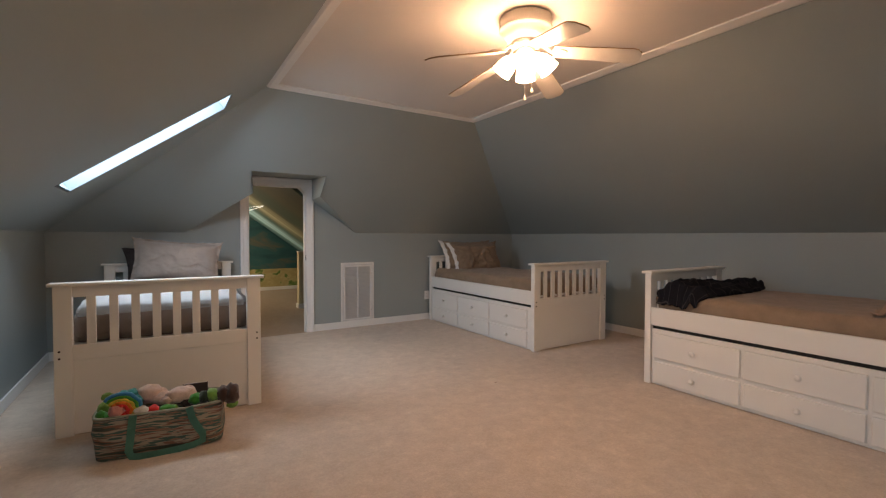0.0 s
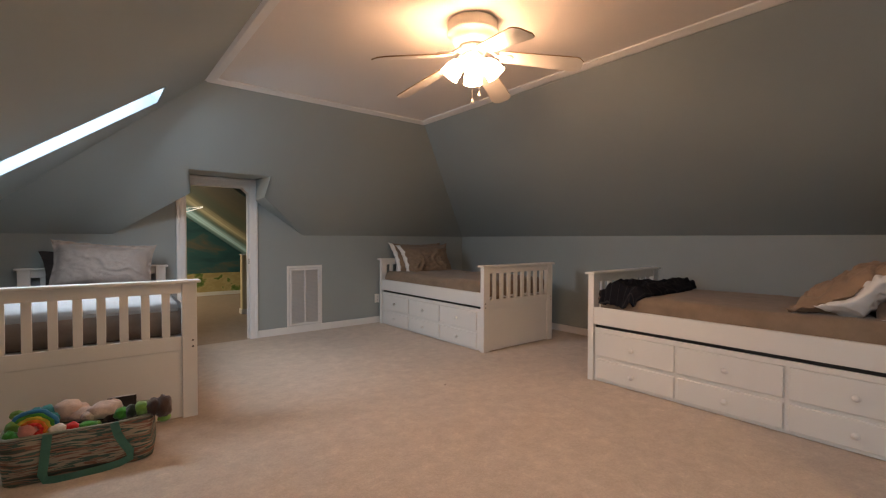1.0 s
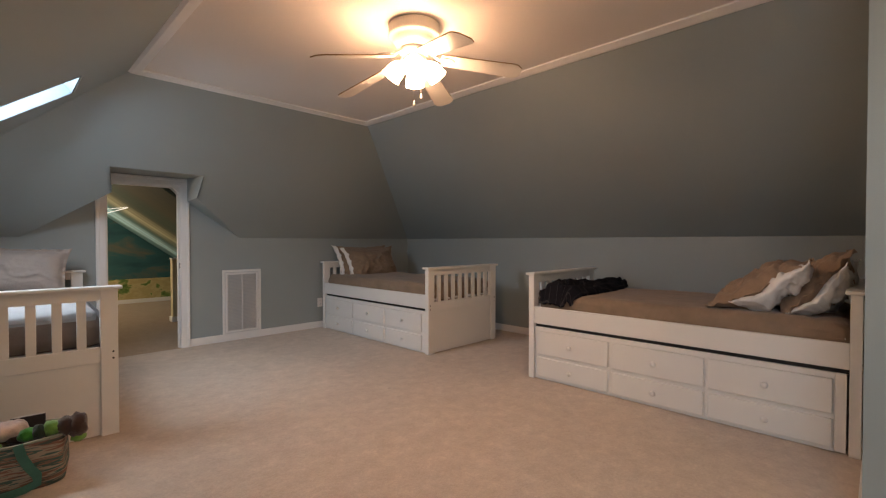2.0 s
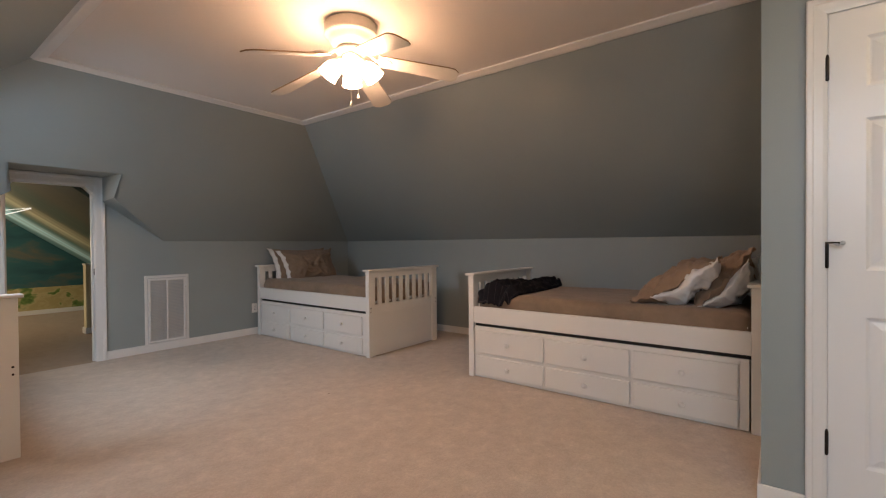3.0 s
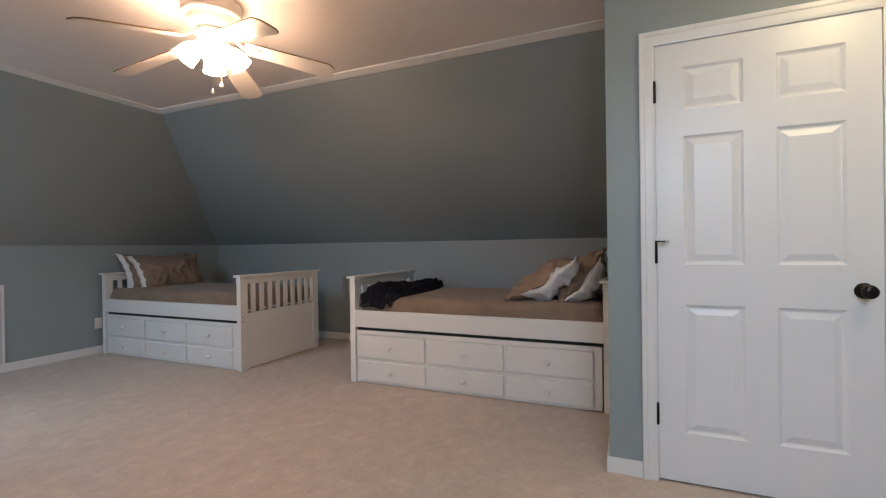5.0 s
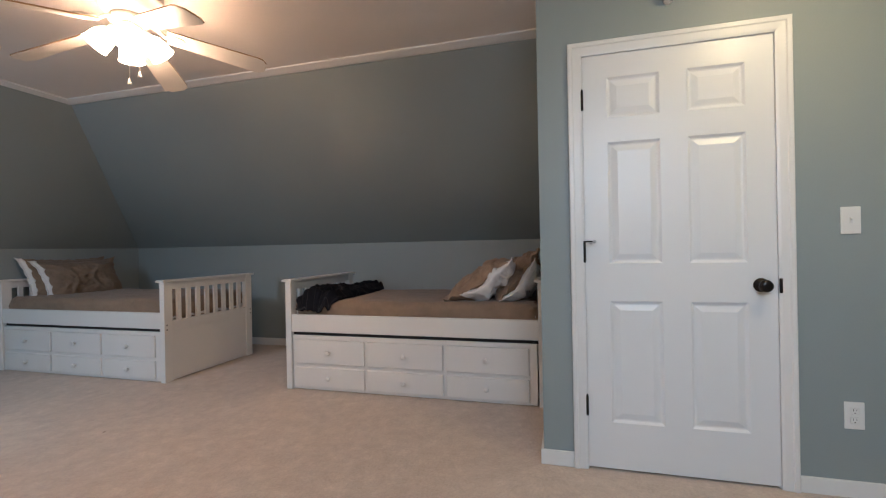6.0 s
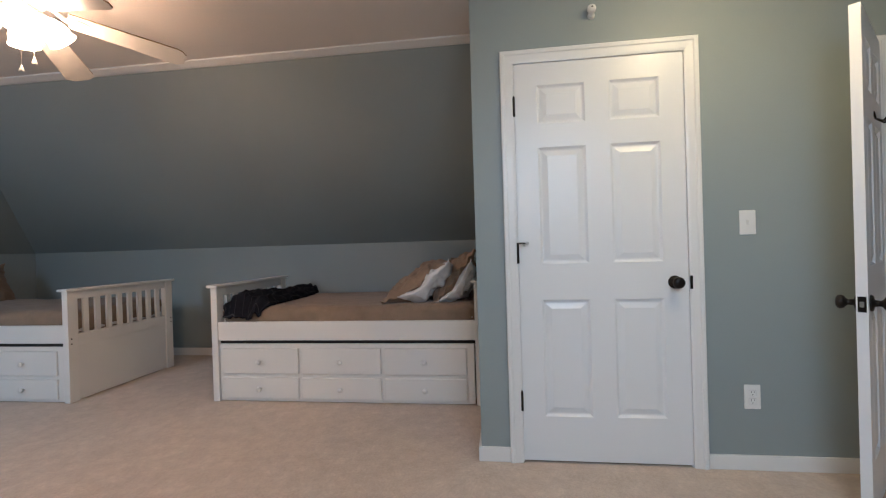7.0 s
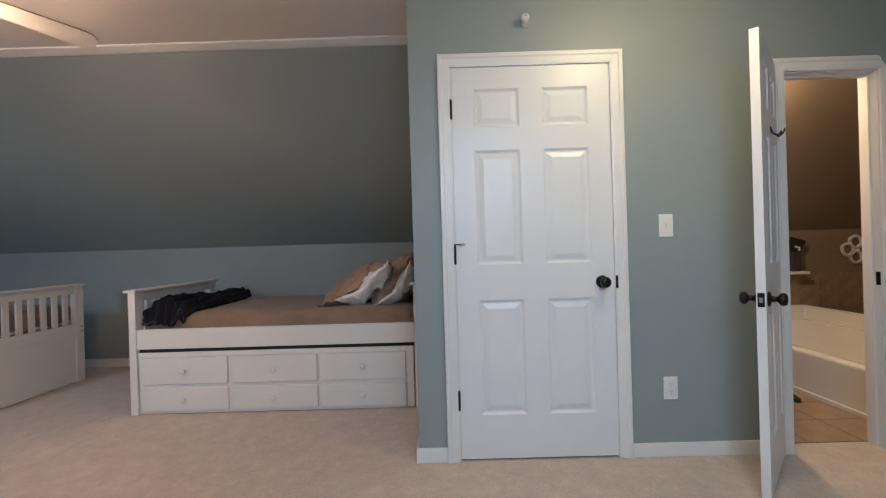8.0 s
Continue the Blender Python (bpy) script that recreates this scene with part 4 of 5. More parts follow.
part("backing", boxed(0.02, gw - 0.02, -0.004, -0.0005, 0.02, gh - 0.02), M_GREY, gr, "grey duct behind the louvres")
part("outer_frame", ring(gw, gh, 0, 0.026, -0.011, -0.0005, 0.002), M_GRILLE, gr)
door = part("grille_door", ring(gw, gh, 0.032, 0.022, -0.016, -0.004, 0.002), M_GRILLE, gr)
part("mullion", boxed(gw / 2 - 0.007, gw / 2 + 0.007, -0.016, -0.008, 0.05, gh - 0.05, 0.001), M_GRILLE, door)
lv = bmesh.new()
for i in range(40):
    z = 0.058 + i * (gh - 0.116) / 39
    for x0, x1 in ((0.053, gw / 2 - 0.006), (gw / 2 + 0.006, gw - 0.053)):
        q = [(x0, -0.013, z - 0.0062), (x1, -0.013, z - 0.0062), (x1, -0.008, z + 0.0062), (x0, -0.008, z + 0.0062)]
        lv.faces.new([lv.verts.new(p) for p in q])
bmesh.ops.solidify(lv, geom=list(lv.faces), thickness=0.001)
part("louvres", lv, M_GRILLE, door, "fine slanted louvres")
for z in (0.14, gh - 0.14):
    part("latch", lathe(bmesh.new(), [(0.006, 0), (0.006, 0.004), (0.003, 0.006)], 14, Matrix.Translation((gw - 0.040, -0.016, z)) @ Matrix.Rotation(radians(90), 4, "X")), M_STEEL, door, "small turn latch")


# ---------------------------------------------------------------- toy tote
def striped_material():
    m = bpy.data.materials.new("striped_canvas")
    m.use_nodes = True
    nt = m.node_tree
    bsdf = nt.nodes["Principled BSDF"]
    tc = nt.nodes.new("ShaderNodeTexCoord")
    warp = nt.nodes.new("ShaderNodeTexNoise")
    warp.inputs["Scale"].default_value = 3
    nt.links.new(tc.outputs["Object"], warp.inputs[0])
    sep = nt.nodes.new("ShaderNodeSeparateXYZ")
    nt.links.new(tc.outputs["Object"], sep.inputs[0])
    add = nt.nodes.new("ShaderNodeMath")
    add.operation = "MULTIPLY_ADD"
    add.inputs[1].default_value = 0.060
    nt.links.new(warp.outputs[0], add.inputs[0])
    nt.links.new(sep.outputs[2], add.inputs[2])
    comb = nt.nodes.new("ShaderNodeCombineXYZ")
    nt.links.new(add.outputs[0], comb.inputs[2])
    part_x = nt.nodes.new("ShaderNodeMath")
    part_x.operation = "MULTIPLY"
    part_x.inputs[1].default_value = 0.075
    nt.links.new(sep.outputs[0], part_x.inputs[0])
    nt.links.new(part_x.outputs[0], comb.inputs[0])
    band = nt.nodes.new("ShaderNodeTexNoise")
    band.inputs["Scale"].default_value, band.inputs["Detail"].default_value, band.inputs["Roughness"].default_value = 21, 3, 0.75
    nt.links.new(comb.outputs[0], band.inputs[0])
    ramp = nt.nodes.new("ShaderNodeValToRGB")
    ramp.color_ramp.interpolation = "CONSTANT"
    stops = ((0.0, (0.028, 0.021, 0.019)), (0.37, (0.053, 0.071, 0.053)), (0.43, (0.201, 0.091, 0.056)), (0.47, (0.298, 0.251, 0.191)), (0.52, (0.043, 0.091, 0.073)),
             (0.57, (0.244, 0.131, 0.084)), (0.62, (0.049, 0.034, 0.028)), (0.68, (0.242, 0.206, 0.159)))
    el = ramp.color_ramp.elements
    while len(el) < len(stops):
        el.new(0.5)
    for e, (p, c) in zip(el, stops):
        e.position, e.color = p, (*c, 1)
    nt.links.new(band.outputs[0], ramp.inputs[0])
    nt.links.new(ramp.outputs[0], bsdf.inputs["Base Color"])
    bsdf.inputs["Roughness"].default_value = 0.7
    return m


M_TEAL = material("teal_webbing", (0.12, 0.31, 0.24), 0.8, 0.1, 9, 200, 0.3, 0.001)
tote = thing("storage_tote", pose(-2.446, 2.882, 0, 0, 0, -5), "striped canvas tote with teal handles, full of toys", "tote bag")
TWD, TDP, THT = 0.585, 0.29, 0.225


def tote_ring(z, out):
    n, pts = 72, []
    for i in range(n):
        a = 2 * math.pi * i / n
        c, s = math.cos(a), math.sin(a)
        k = 0.32
        f = 1.0 + 0.03 * z / THT
        x = math.copysign(abs(c) ** k, c) * (TWD / 2 * f + out)
        y = math.copysign(abs(s) ** k, s) * (TDP / 2 * f + out)
        w = noise.noise(Vector((x * 7, y * 7 + 3, z * 9))) * 0.052 * math.sin(math.pi * min(1, z / THT + 0.1))
        pts.append(Vector((x * (1 + w * 1.5), y + math.copysign(w, y), z + 0.010 * noise.noise(Vector((x * 5, y * 5, 4))) * (z / THT))))
    return pts


bm = bmesh.new()
rings = [[bm.verts.new(p) for p in tote_ring(z, o)] for z, o in ((0.0, -0.012), (0.006, 0), (0.05, 0.004), (0.10, 0.004), (0.15, 0.002), (0.20, 0), (THT, 0), (THT, -0.008), (0.16, -0.010), (0.09, -0.012))]
for a, b in zip(rings, rings[1:]):
    for i in range(72):
        bm.faces.new((a[i], a[(i + 1) % 72], b[(i + 1) % 72], b[i]))
bm.faces.new(rings[0][::-1])
bm.faces.new(rings[-1])
part("body", bm, striped_material(), tote, "", True)
bm = bmesh.new()
rg = [[bm.verts.new(p) for p in tote_ring(z, o)] for z, o in ((THT - 0.006, 0.001), (THT - 0.006, 0.003), (THT + 0.003, 0.003), (THT + 0.003, -0.009), (THT - 0.006, -0.010))]
for a, b in zip(rg, rg[1:]):
    for i in range(72):
        bm.faces.new((a[i], a[(i + 1) % 72], b[(i + 1) % 72], b[i]))
part("rim_binding", bm, material("beige_binding", (0.30, 0.31, 0.24), 0.85), tote, "beige rim binding", True)


def strap(points, w):
    bm = bmesh.new()
    row = []
    for i, p in enumerate(points):
        p = Vector(p)
        d = (Vector(points[min(i + 1, len(points) - 1)]) - Vector(points[max(i - 1, 0)])).normalized()
        side = d.cross(Vector((0, -1, 0))).normalized() * w / 2
        row.append((bm.verts.new(p - side), bm.verts.new(p + side)))
    for a, b in zip(row, row[1:]):
        bm.faces.new((a[0], a[1], b[1], b[0]))
    bmesh.ops.solidify(bm, geom=list(bm.faces), thickness=0.003)
    return bm


yf = -TDP / 2 - 0.012
part("handle", strap([(-0.120, yf + 0.004, THT), (-0.126, yf - 0.008, 0.16), (-0.132, yf - 0.012, 0.10), (-0.138, yf - 0.016, 0.050), (-0.126, yf - 0.022, 0.022), (-0.085, yf - 0.026, 0.016),
                      (-0.03, yf - 0.026, 0.015), (0.03, yf - 0.024, 0.016), (0.09, yf - 0.022, 0.018), (0.150, yf - 0.020, 0.024), (0.196, yf - 0.018, 0.040), (0.196, yf - 0.016, 0.075),
                      (0.172, yf - 0.014, 0.115), (0.146, yf - 0.010, 0.17), (0.132, yf + 0.004, THT)], 0.036), M_TEAL, tote, "teal webbing handle")


def blob(bm, c, r, squash=(1, 1, 1), seed=0.0, rough=0.12, mi=0):
    s = bmesh.ops.create_icosphere(bm, subdivisions=3, radius=1.0)
    for v in s["verts"]:
        d = v.co.normalized()
        k = 1 + rough * noise.noise(d * 2.2 + Vector((seed, 0, 0))) + 0.5 * rough * noise.noise(d * 7 + Vector((0, seed, 0)))
        v.co = Vector(c) + Vector((d.x * r * squash[0] * k, d.y * r * squash[1] * k, d.z * r * squash[2] * k))
    for f in {f for v in s["verts"] for f in v.link_faces}:
        f.material_index = mi
        f.smooth = True


def plush_material(name, c):
    return material(name, c, 0.95, 0.12, 30, 300, 0.8, 0.004, spec=0.05, sheen=0.4)


COL = {n: plush_material("plush_" + n, c) for n, c in dict(red=(0.55, 0.03, 0.025), orange=(0.60, 0.16, 0.02), yellow=(0.55, 0.42, 0.05), green=(0.06, 0.25, 0.035),
       blue=(0.03, 0.16, 0.30), teal=(0.05, 0.26, 0.26), pink=(0.55, 0.24, 0.20), peach=(0.56, 0.42, 0.35), brown=(0.055, 0.03, 0.022), lime=(0.16, 0.30, 0.06), white=(0.6, 0.57, 0.52), dark=(0.02, 0.03, 0.018)).items()}


def toy(label, mats, blobs, category="plush toy"):
    """blobs: colour index, place in the tote's axes, radius, squash."""
    bm = bmesh.new()
    for n, (mi, c, r, sq) in enumerate(blobs):
        blob(bm, c, r, sq, n * 3.7 + len(blobs), 0.22, mi)
    ob = finish("plush_toy", bm, [COL[m] for m in mats])
    ob.matrix_world = pose(-2.446, 2.882, 0, 0, 0, -5)
    return tagged(ob, label, category, "toys in the tote")


Z = 0.215
bm = bmesh.new()
for n, rr in enumerate((0.032, 0.046, 0.060, 0.074, 0.088)):
    before = set(bm.faces)
    arc = [radians(140 - 12.5 * k) for k in range(15)]
    tube(bm, [(-0.176 + rr * math.cos(a) + 0.004 * math.sin(9 * a + n), -0.112 - 0.012 * (1 - n / 5) + 0.003 * math.sin(7 * a), Z + 0.030 + rr * math.sin(a)) for a in arc], 0.0108, 8)
    for f in set(bm.faces) - before:
        f.material_index, f.smooth = n, True
rainbow = finish("plush_toy", bm, [COL[c] for c in ("red", "orange", "yellow", "green", "blue")])
rainbow.matrix_world = pose(-2.446, 2.882, 0, 0, 0, -5)
tagged(rainbow, "rainbow-striped plush mane curling in the tote", "plush toy", "toys in the tote")
toy("small pink plush head in the tote", ("pink", "red"), [(0, (-0.195, -0.115, Z + 0.035), 0.036, (1, 0.9, 1)), (1, (-0.160, -0.120, Z - 0.010), 0.030, (1.1, 0.8, 1.2))])
toy("curly teal and blue plush ball in the tote", ("teal", "teal"), [(0, (-0.185, 0.015, Z + 0.065), 0.032, (1, 1, 1)), (1, (-0.145, 0.020, Z + 0.072), 0.030, (1, 1, 1)), (0, (-0.215, 0.0, Z + 0.045), 0.028, (1, 1, 1)), (1, (-0.115, -0.01, Z + 0.045), 0.028, (1, 1, 1))])
toy("peach plush animal lying in the tote", ("peach",), [(0, (-0.066, 0.02, Z + 0.062), 0.056, (1.1, 1, 0.85)), (0, (-0.035, 0.03, Z + 0.045), 0.05, (1.1, 1, 0.9)), (0, (-0.005, 0.0, Z + 0.035), 0.045, (1.3, 1, 0.75))])
toy("peach plush bear lying in the tote", ("peach", "brown"), [(0, (0.085, -0.03, Z + 0.045), 0.058, (1.3, 0.95, 0.75)), (0, (0.035, -0.045, Z + 0.030), 0.036, (1.2, 1, 0.8)), (1, (0.125, -0.060, Z + 0.012), 0.030, (1.2, 0.7, 0.8)), (0, (0.12, 0.01, Z + 0.05), 0.04, (1, 1, 0.8))])
toy("lime-green plush with leafy lumps in the tote", ("lime", "green"), [(0, (-0.255, -0.06, Z + 0.035), 0.030, (1, 1, 1.2)), (1, (-0.262, -0.09, Z + 0.010), 0.028, (1, 1, 1)), (0, (-0.225, -0.045, Z + 0.055), 0.026, (1.4, 1, 0.8)), (0, (-0.255, 0.02, Z + 0.075), 0.022, (1.3, 1, 0.9)), (1, (-0.23, -0.10, Z + 0.0), 0.03, (1, 1, 1))])
toy("round red plush ball in the tote", ("red",), [(0, (-0.035, -0.115, Z + 0.010), 0.030, (1, 0.9, 0.9))])
toy("white saucer-shaped toy in the tote", ("white",), [(0, (-0.085, -0.125, Z + 0.016), 0.036, (1, 0.5, 0.75))])
toy("green disc-shaped toy in the tote", ("green", "lime"), [(0, (0.025, -0.115, Z + 0.005), 0.038, (1.1, 0.7, 0.6)), (1, (0.05, -0.10, Z + 0.0), 0.03, (1, 0.7, 0.6))])
toy("green and brown plush figure hanging over the rim", ("green", "dark", "brown", "lime"),
    [(0, (0.165, -0.085, Z + 0.028), 0.034, (1.1, 0.9, 0.9)), (1, (0.205, -0.095, Z + 0.034), 0.036, (0.8, 1, 1)), (3, (0.247, -0.100, Z + 0.042), 0.037, (1.0, 1, 0.95)),
     (2, (0.300, -0.105, Z + 0.040), 0.046, (0.85, 1, 1)), (2, (0.342, -0.105, Z + 0.034), 0.056, (0.70, 1, 1.10)), (3, (0.345, -0.115, Z - 0.020), 0.030, (1, 0.8, 0.8))])
flap = thing("book", pose(-2.446, 2.882, 0, 0, 0, -5), "dark picture book stuck upright among the toys", "book", "toys in the tote")
bk = boxed(0.09, 0.22, 0.085, 0.100, 0.12, 0.280, bevel=0.003)
part("cover", bk, M_UMBER, flap)
part("pages", boxed(0.094, 0.216, 0.0875, 0.0975, 0.122, 0.282), M_WHITECLOTH, flap, "pale paper pages")


# ---------------------------------------------------------------- bathroom
structure("bathroom_floor", slab([rect_xy(0.05, XE, YB, -1.75, -0.008)], (0, 0, -0.1)), M_GROUT, "grout bed of the bathroom floor", "floor")
structure("bathroom_wall_east", boxed(XE, XE + 0.1, YB, -1.8, 0, ZK + 0.05), M_BATHWALL, "tan painted knee wall behind the bath", "wall")
structure("bathroom_wall_south", slab([[(0.11, YB, 0), (XE, YB, 0), (XE, YB, ZK), (CE, YB, ZC), (0.11, YB, ZC)]], (0, -0.1, 0)), M_BATHWALL, "tan painted bathroom end wall", "wall")
structure("bathroom_wall_north", slab([[(0.11, -1.8, 0), (XE, -1.8, 0), (XE, -1.8, ZK), (CE, -1.8, ZC), (0.11, -1.8, ZC)]], (0, 0.06, 0)), M_BATHWALL, "tan painted bathroom side wall", "wall")
structure("bathroom_wall_west", boxed(0.005, 0.11, YB, YS, 0, ZC), M_BATHWALL, "tan painted bathroom wall", "wall")
structure("bathroom_sloping_ceiling", slab([[(XE, YB, ZK), (XE, -1.8, ZK), (CE, -1.8, ZC), (CE, YB, ZC)]], n_east), M_BATHWALL, "tan painted sloping ceiling over the bath", "ceiling")
structure("bathroom_ceiling", slab([rect_xy(0.005, CE, YB, YS - 0.001, ZC)], (0, 0, 0.1)), M_CEIL, "cream painted bathroom ceiling", "ceiling")
tub = thing("bathtub", pose(0, 0, 0), "white acrylic bath set into a corner under the slope", "bathtub")


def tub_ring(bm, inset, z, r, n=10):
    x0, x1, y0, y1 = 0.19 + inset, 2.165 - inset, -3.76 + inset, -2.690 - inset
    pts = []
    for cx, cy, a0 in ((x1 - r, y1 - r, 0), (x0 + r, y1 - r, 90), (x0 + r, y0 + r, 180), (x1 - r, y0 + r, 270)):
        for i in range(n + 1):
            a = radians(a0 + 90 * i / n)
            pts.append(bm.verts.new((cx + r * math.cos(a), cy + r * math.sin(a), z)))
    return pts


bm = bmesh.new()
rr = [tub_ring(bm, i, z, r) for i, z, r in ((0.006, 0.0, 0.02), (0.003, 0.25, 0.02), (0.0, 0.285, 0.03), (0.0, 0.300, 0.03), (0.010, 0.310, 0.03), (0.085, 0.310, 0.10), (0.105, 0.300, 0.14), (0.16, 0.16, 0.22), (0.30, 0.035, 0.22), (0.40, 0.02, 0.125))]
for a, b in zip(rr, rr[1:]):
    for i in range(len(a)):
        bm.faces.new((a[i], a[(i + 1) % len(a)], b[(i + 1) % len(a)], b[i]))
bm.faces.new(rr[-1])
part("shell", bm, M_TUB, tub, "", True)
part("apron_base", boxed(0.20, 2.16, -2.703, -2.683, 0.0, 0.03, 0.004), M_TUB, tub, "white sealing strip along the floor")
ledge = structure("bath_ledge", boxed(XE - 0.13, XE - 0.001, -3.76, -2.2, 0.752, 0.782, 0.005), M_TRIM, "white ledge on the bathroom knee wall", "shelf")
up = bmesh.new()
for q in ([(2.10, -2.69), (2.10, -3.71), (0.20, -3.71), (0.20, -3.78), (2.20, -3.78), (2.20, -2.69)],):
    low = [up.verts.new((x, y, 0.285)) for x, y in q]
    top = [up.verts.new((x, y, 0.440)) for x, y in q]
    up.faces.new(low), up.faces.new(top)
    for i in range(6):
        up.faces.new((low[i], low[(i + 1) % 6], top[(i + 1) % 6], top[i]))
bmesh.ops.bevel(up, geom=list(up.edges), offset=0.014, segments=3, affect="EDGES", profile=0.6)
part("upstand", up, M_TUB, tub, "white raised back of the bath along the walls", True)
tile_wall = bpy.data.objects["bathroom_wall_east"]
one = boxed(-0.006, 0.0, -0.0995, 0.0995, -0.0842, 0.0842, bevel=0.0015)
first = part("tile", one, M_BATHTILE, tile_wall)
first.location = (XE - 0.001, -4.85, 0.496)
for i in range(11):
    for j in range(2):
        if i or j:
            t = new("tile", first.data)
            t.parent, t.location = tile_wall, (XE - 0.001, -4.85 + 0.201 * i, 0.496 + 0.170 * j)
tile_floor = bpy.data.objects["bathroom_floor"]
first = part("tile", boxed(-0.148, 0.148, -0.148, 0.148, -0.008, 0.0, bevel=0.002), M_BATHTILE, tile_floor)
first.location = (0.260, -1.96, 0)
for i in range(7):
    for j in range(3):
        if i or j:
            t = new("tile", first.data)
            t.parent, t.location = tile_floor, (0.260 + 0.301 * i, -1.96 - 0.301 * j, 0)
orn = bmesh.new()
for k in range(4):
    a = radians(90 * k)
    c = Vector((0, 0.080 * math.cos(a), 0.076 * math.sin(a)))
    tube(orn, [c + Vector((0.004 * math.sin(3 * t), 0.058 * math.cos(t), 0.058 * math.sin(t))) for t in [2 * math.pi * i / 28 for i in range(29)]], 0.015, 8)
for k in range(4):
    a = radians(45 + 90 * k)
    tube(orn, [(0, 0.02 * math.cos(a), 0.02 * math.sin(a)), (0, 0.10 * math.cos(a), 0.10 * math.sin(a))], 0.012, 8)
o = finish("wall_ornament", orn, M_WHITECLOTH, None, "", True)
o.location = (XE - 0.018, -4.312, 0.982)
tagged(o, "white looped knot ornament on the bathroom wall", "wall ornament")
can = thing("display_stand", pose(XE - 0.075, -3.665, 0.782), "small black tilted display panel on the bath ledge", "ornament")
part("foot", boxed(-0.03, 0.03, -0.035, 0.060, 0.0, 0.19, 0.012), M_UMBER, can, "dark brown block foot")
tilt = pose(0, 0.01, 0.250, 0, -14, 0) @ pose(0, 0, 0, 17, 0, 0)
bb = boxed(-0.014, 0.014, -0.078, 0.078, -0.080, 0.080, bevel=0.008)
bmesh.ops.transform(bb, matrix=tilt, verts=bb.verts)
panel = part("panel", bb, M_DARK, can)
for a, b, c, d in ((-0.050, 0.012, -0.012, 0.006), (-0.058, -0.036, -0.034, -0.012)):
    mark = boxed(-0.0165, -0.0142, a, b, c, d, bevel=0.0005)
    bmesh.ops.transform(mark, matrix=tilt, verts=mark.verts)
    part("mark", mark, M_WHITECLOTH, panel, "pale mark")

# small dark object of unknown kind on the tiles, built as a rough lump
cloth = bmesh.new()
bmesh.ops.create_icosphere(cloth, subdivisions=3, radius=1.0)
for v in cloth.verts:
    k = 1 + 0.25 * noise.noise(v.co * 2.5)
    v.co = Vector((v.co.x * 0.11 * k, v.co.y * 0.045 * k, max(0.0, v.co.z) * 0.035 * k + 0.001))
cloth = finish("dark_floor_lump", cloth, material("dark_brown_rough", (0.035, 0.018, 0.014), 0.95, 0.15, 20, 300, 0.6, 0.003), None, "", True)
cloth.location = (0.80, -2.53, 0.0)
tagged(cloth, "small dark brown lump on the bathroom tiles", "cloth")

# ---------------------------------------------------------------- painted room beyond the small door
def mural_material(name, stops, scale, stretch, rot, lump):
    m = bpy.data.materials.new(name)
    m.use_nodes = True
    nt = m.node_tree
    bsdf = nt.nodes["Principled BSDF"]
    tc = nt.nodes.new("ShaderNodeTexCoord")
    mp = nt.nodes.new("ShaderNodeMapping")
    mp.inputs["Rotation"].default_value = [radians(a) for a in rot]
    mp.inputs["Scale"].default_value = stretch
    nt.links.new(tc.outputs["Object"], mp.inputs[0])
    nz = nt.nodes.new("ShaderNodeTexNoise")
    nz.inputs["Scale"].default_value, nz.inputs["Detail"].default_value, nz.inputs["Distortion"].default_value = scale, 4, lump
    nt.links.new(mp.outputs[0], nz.inputs[0])
    ramp = nt.nodes.new("ShaderNodeValToRGB")
    el = ramp.color_ramp.elements
    while len(el) < len(stops):
        el.new(0.5)
    for e, (p, c) in zip(el, stops):
        e.position, e.color = p, (*c, 1)
    nt.links.new(nz.outputs[0], ramp.inputs[0])
    nt.links.new(ramp.outputs[0], bsdf.inputs["Base Color"])
    bsdf.inputs["Roughness"].default_value = 0.6
    return m


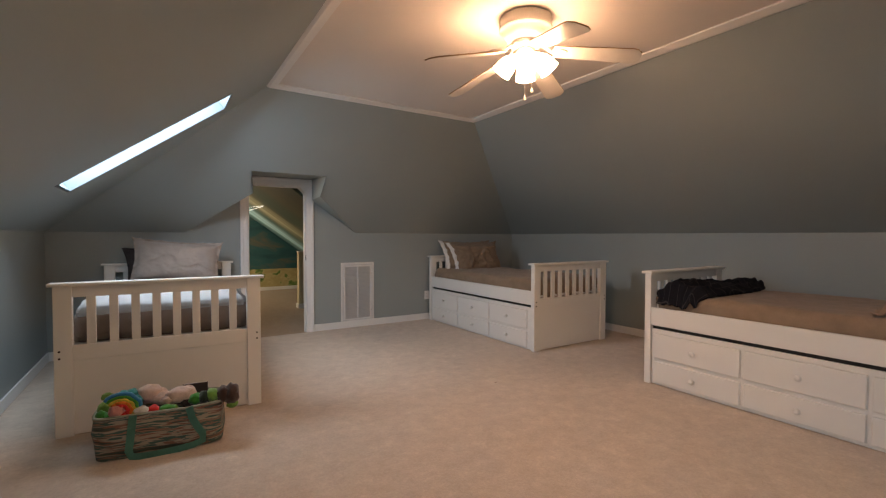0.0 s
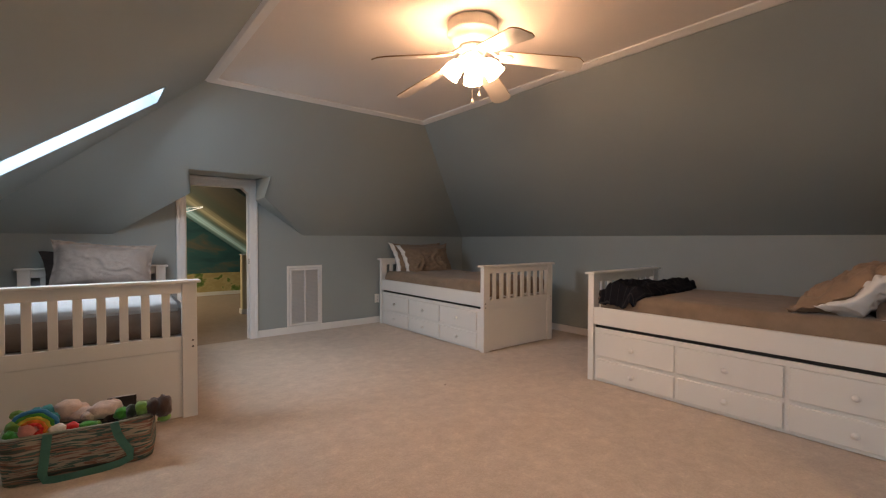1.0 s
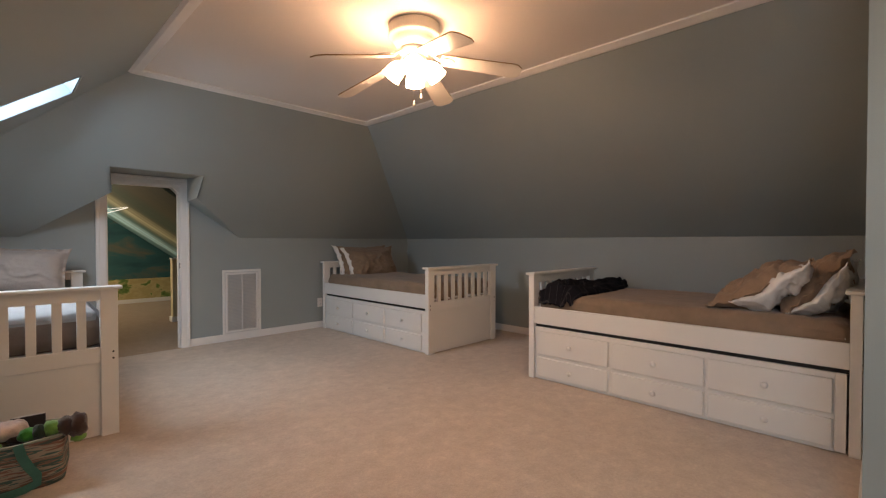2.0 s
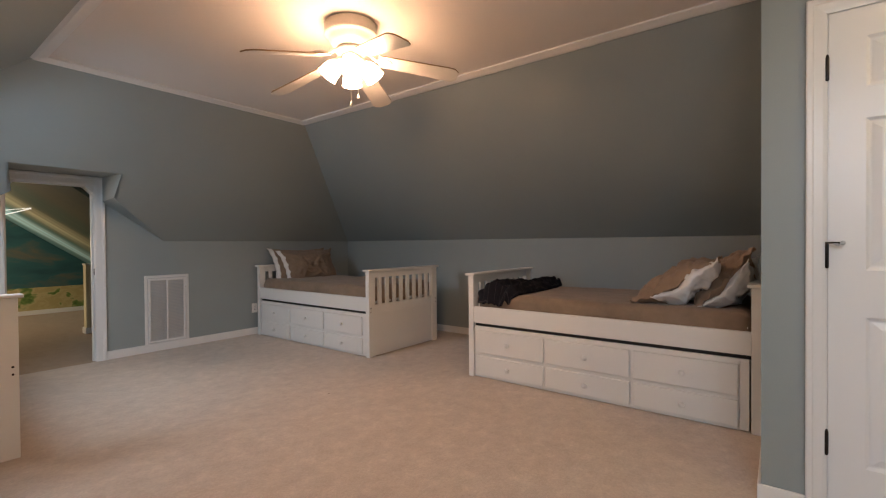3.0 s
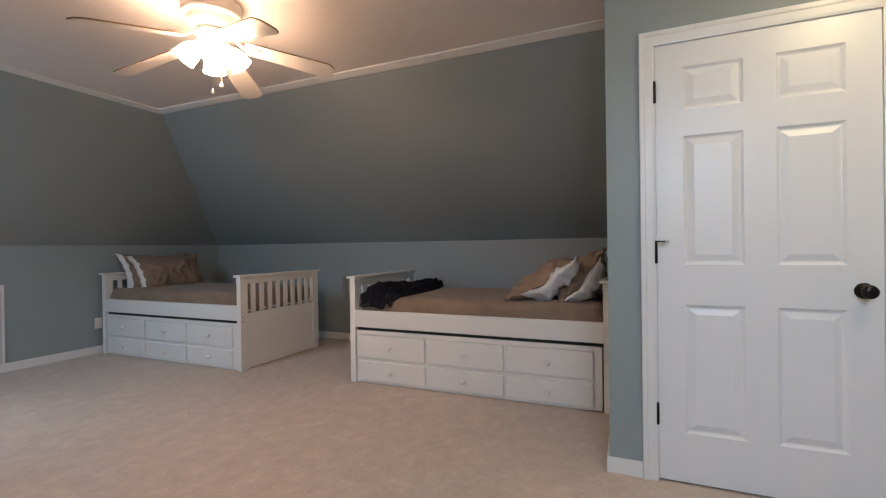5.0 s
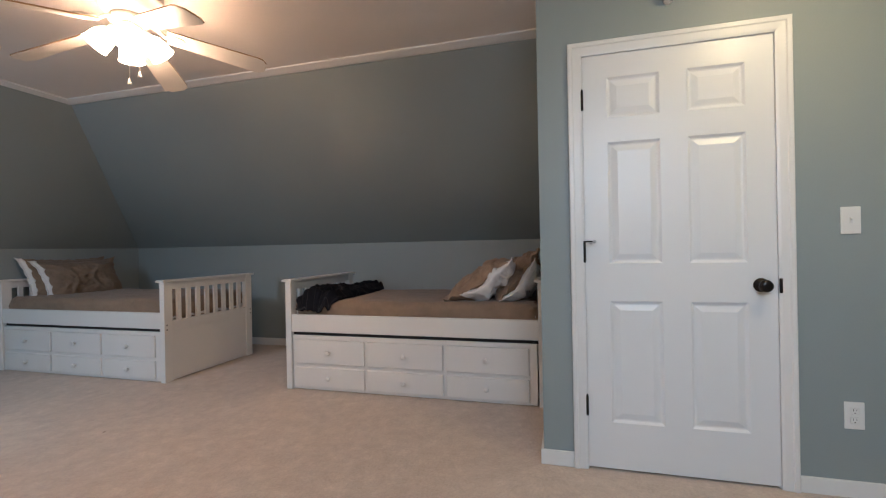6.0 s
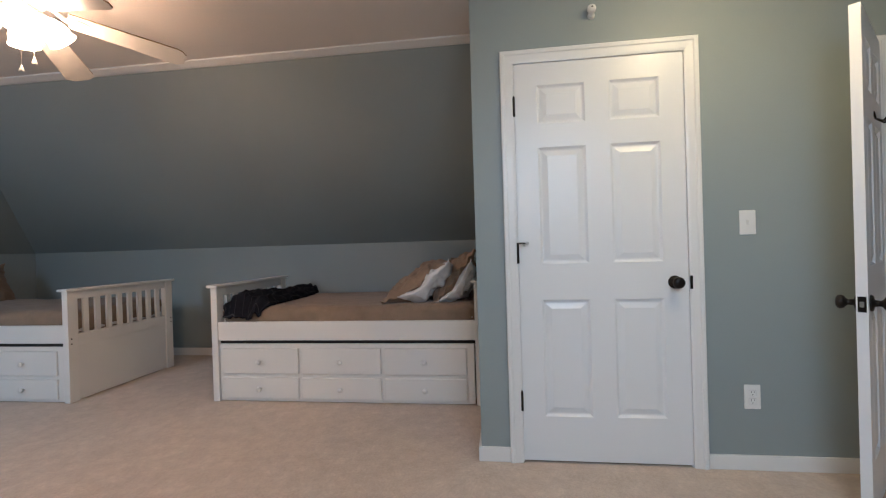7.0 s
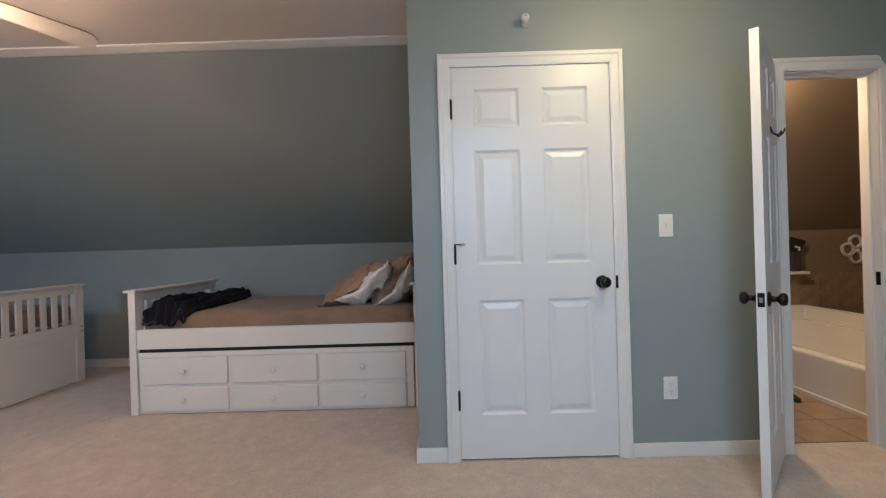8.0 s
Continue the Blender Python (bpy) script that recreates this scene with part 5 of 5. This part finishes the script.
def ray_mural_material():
    """Daylight rays that slant across the slope, put into the mural's colour: dusk olive, a golden ray, a pale blue
    ray, teal.
    """
    m = mural_material("mural_daylight_rays", ((0.02, (0.024, 0.046, 0.036)), (0.22, (0.070, 0.078, 0.050)), (0.36, (0.036, 0.080, 0.062)), (0.49, (0.12, 0.13, 0.085)), (0.575, (0.46, 0.47, 0.33)),
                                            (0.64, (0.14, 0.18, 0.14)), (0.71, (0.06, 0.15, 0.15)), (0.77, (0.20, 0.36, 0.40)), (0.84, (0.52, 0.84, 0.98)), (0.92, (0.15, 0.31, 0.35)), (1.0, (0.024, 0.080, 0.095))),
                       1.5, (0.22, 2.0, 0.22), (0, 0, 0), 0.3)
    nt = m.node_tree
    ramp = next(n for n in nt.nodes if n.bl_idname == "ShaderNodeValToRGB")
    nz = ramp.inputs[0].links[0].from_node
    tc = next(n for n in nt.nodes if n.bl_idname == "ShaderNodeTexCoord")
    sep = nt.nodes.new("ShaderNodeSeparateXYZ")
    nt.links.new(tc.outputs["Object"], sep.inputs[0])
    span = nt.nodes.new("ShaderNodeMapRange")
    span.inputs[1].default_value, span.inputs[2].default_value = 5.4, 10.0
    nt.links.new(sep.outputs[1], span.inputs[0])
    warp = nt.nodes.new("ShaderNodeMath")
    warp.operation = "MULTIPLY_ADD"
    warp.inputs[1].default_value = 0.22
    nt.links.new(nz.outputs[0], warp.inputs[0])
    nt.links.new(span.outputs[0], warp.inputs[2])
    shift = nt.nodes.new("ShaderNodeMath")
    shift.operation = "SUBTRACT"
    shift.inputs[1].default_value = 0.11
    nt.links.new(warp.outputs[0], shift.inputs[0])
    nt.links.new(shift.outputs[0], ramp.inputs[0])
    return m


M_SKYMURAL = mural_material("mural_dusk_sky", ((0.30, (0.016, 0.070, 0.085)), (0.52, (0.030, 0.115, 0.125)), (0.66, (0.16, 0.13, 0.085))), 1.6, (0.8, 1, 2.2), (0, 0, 0), 0.4)
# the skylight's streaks of daylight are colour in this mural
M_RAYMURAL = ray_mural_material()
M_DUNES = mural_material("mural_grassy_dunes", ((0.40, (0.44, 0.36, 0.16)), (0.52, (0.52, 0.44, 0.22)), (0.58, (0.16, 0.24, 0.06)), (0.68, (0.07, 0.14, 0.03))), 5.5, (1, 1, 1.6), (0, 0, 0), 0.5)
MY = 9.9
structure("far_room_floor", slab([rect_xy(-3.4, 1.2, YN, MY + 0.1, 0)], (0, 0, -0.12)), M_CARPET2, "brown cut-pile carpet in the painted room", "floor")
structure("mural_wall", boxed(-3.4, 1.2, MY, MY + 0.1, 0.455, 2.5), M_SKYMURAL, "end wall painted as a teal evening sky with clouds", "wall")
structure("mural_dunes", boxed(-3.4, 1.2, MY - 0.004, MY + 0.1, 0.0, 0.455), M_DUNES, "wall band painted as sandy dunes with green grass", "wall")
structure("far_room_baseboard", boxed(-3.4, 1.2, MY - 0.018, MY - 0.005, 0, 0.075, 0.003), M_TRIM, "white skirting board under the mural", "baseboard")
n_far = Vector((0.73, 0, 1)).normalized() * 0.06
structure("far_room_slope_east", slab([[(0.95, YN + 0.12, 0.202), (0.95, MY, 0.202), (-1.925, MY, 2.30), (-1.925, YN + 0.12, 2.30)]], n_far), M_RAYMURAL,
          "teal mural slope with pale daylight rays put into its colour", "ceiling")
structure("far_room_ceiling", slab([rect_xy(-2.6, -1.925, YN + 0.12, MY, 2.30)], (0, 0, 0.06)), M_SKYMURAL, "dark teal painted ceiling of the far room", "ceiling")
structure("far_room_wall_west", boxed(-3.4, -3.3, YN + 0.12, MY, 0, 2.4), M_SKYMURAL, "teal painted side wall of the far room", "wall")
structure("far_room_slope_west", slab([[(-3.3, YN + 0.12, 1.6), (-3.3, MY, 1.6), (-2.6, MY, 2.30), (-2.6, YN + 0.12, 2.30)]], (-0.04, 0, 0.04)), M_SKYMURAL, "dark teal sloping ceiling of the far room", "ceiling")
structure("half_wall", boxed(-0.612, -0.522, 7.15, 7.26, 0, 0.895), M_CREAM, "cream painted end of a half wall in the far room", "wall")
structure("half_wall_cap", boxed(-0.622, -0.512, 7.138, 7.27, 0.895, 0.915, 0.004), M_TRIM, "white cap on the half wall", "trim")
structure("half_wall_base", boxed(-0.628, -0.506, 7.134, 7.275, 0, 0.075, 0.004), M_TRIM, "white skirting round the half wall", "baseboard")
slot = thing("far_skylight", pose(0, 0, 0), "thin bright skylight slot in the far room's slope", "skylight")


def slope_z(x):
    return 0.817 - 0.73 * (x - 0.107)


for xa, ya, xb, yb, wd in ((-1.100, 9.25, -1.036, 7.70, 0.0028), (-1.030, 9.60, -1.030, 7.76, 0.0050)):
    a, b = Vector((xa, ya, slope_z(xa) - 0.006)), Vector((xb, yb, slope_z(xb) - 0.006))
    part("glass_strip", tube(bmesh.new(), [a, (a + b) / 2, b], wd, 6), M_FARGLOW, slot, "bright strip of daylight")

# lint on the carpet
lint = bmesh.new()
tube(lint, [(0, 0, 0.003), (0.008, 0.003, 0.006), (0.016, 0.0, 0.004), (0.022, 0.005, 0.003)], 0.0022, 6)
lint = finish("lint", lint, M_BROWNGREY)
lint.location = (-0.250, 2.670, 0.0)
tagged(lint, "tiny dark scrap of lint on the beige carpet", "lint")
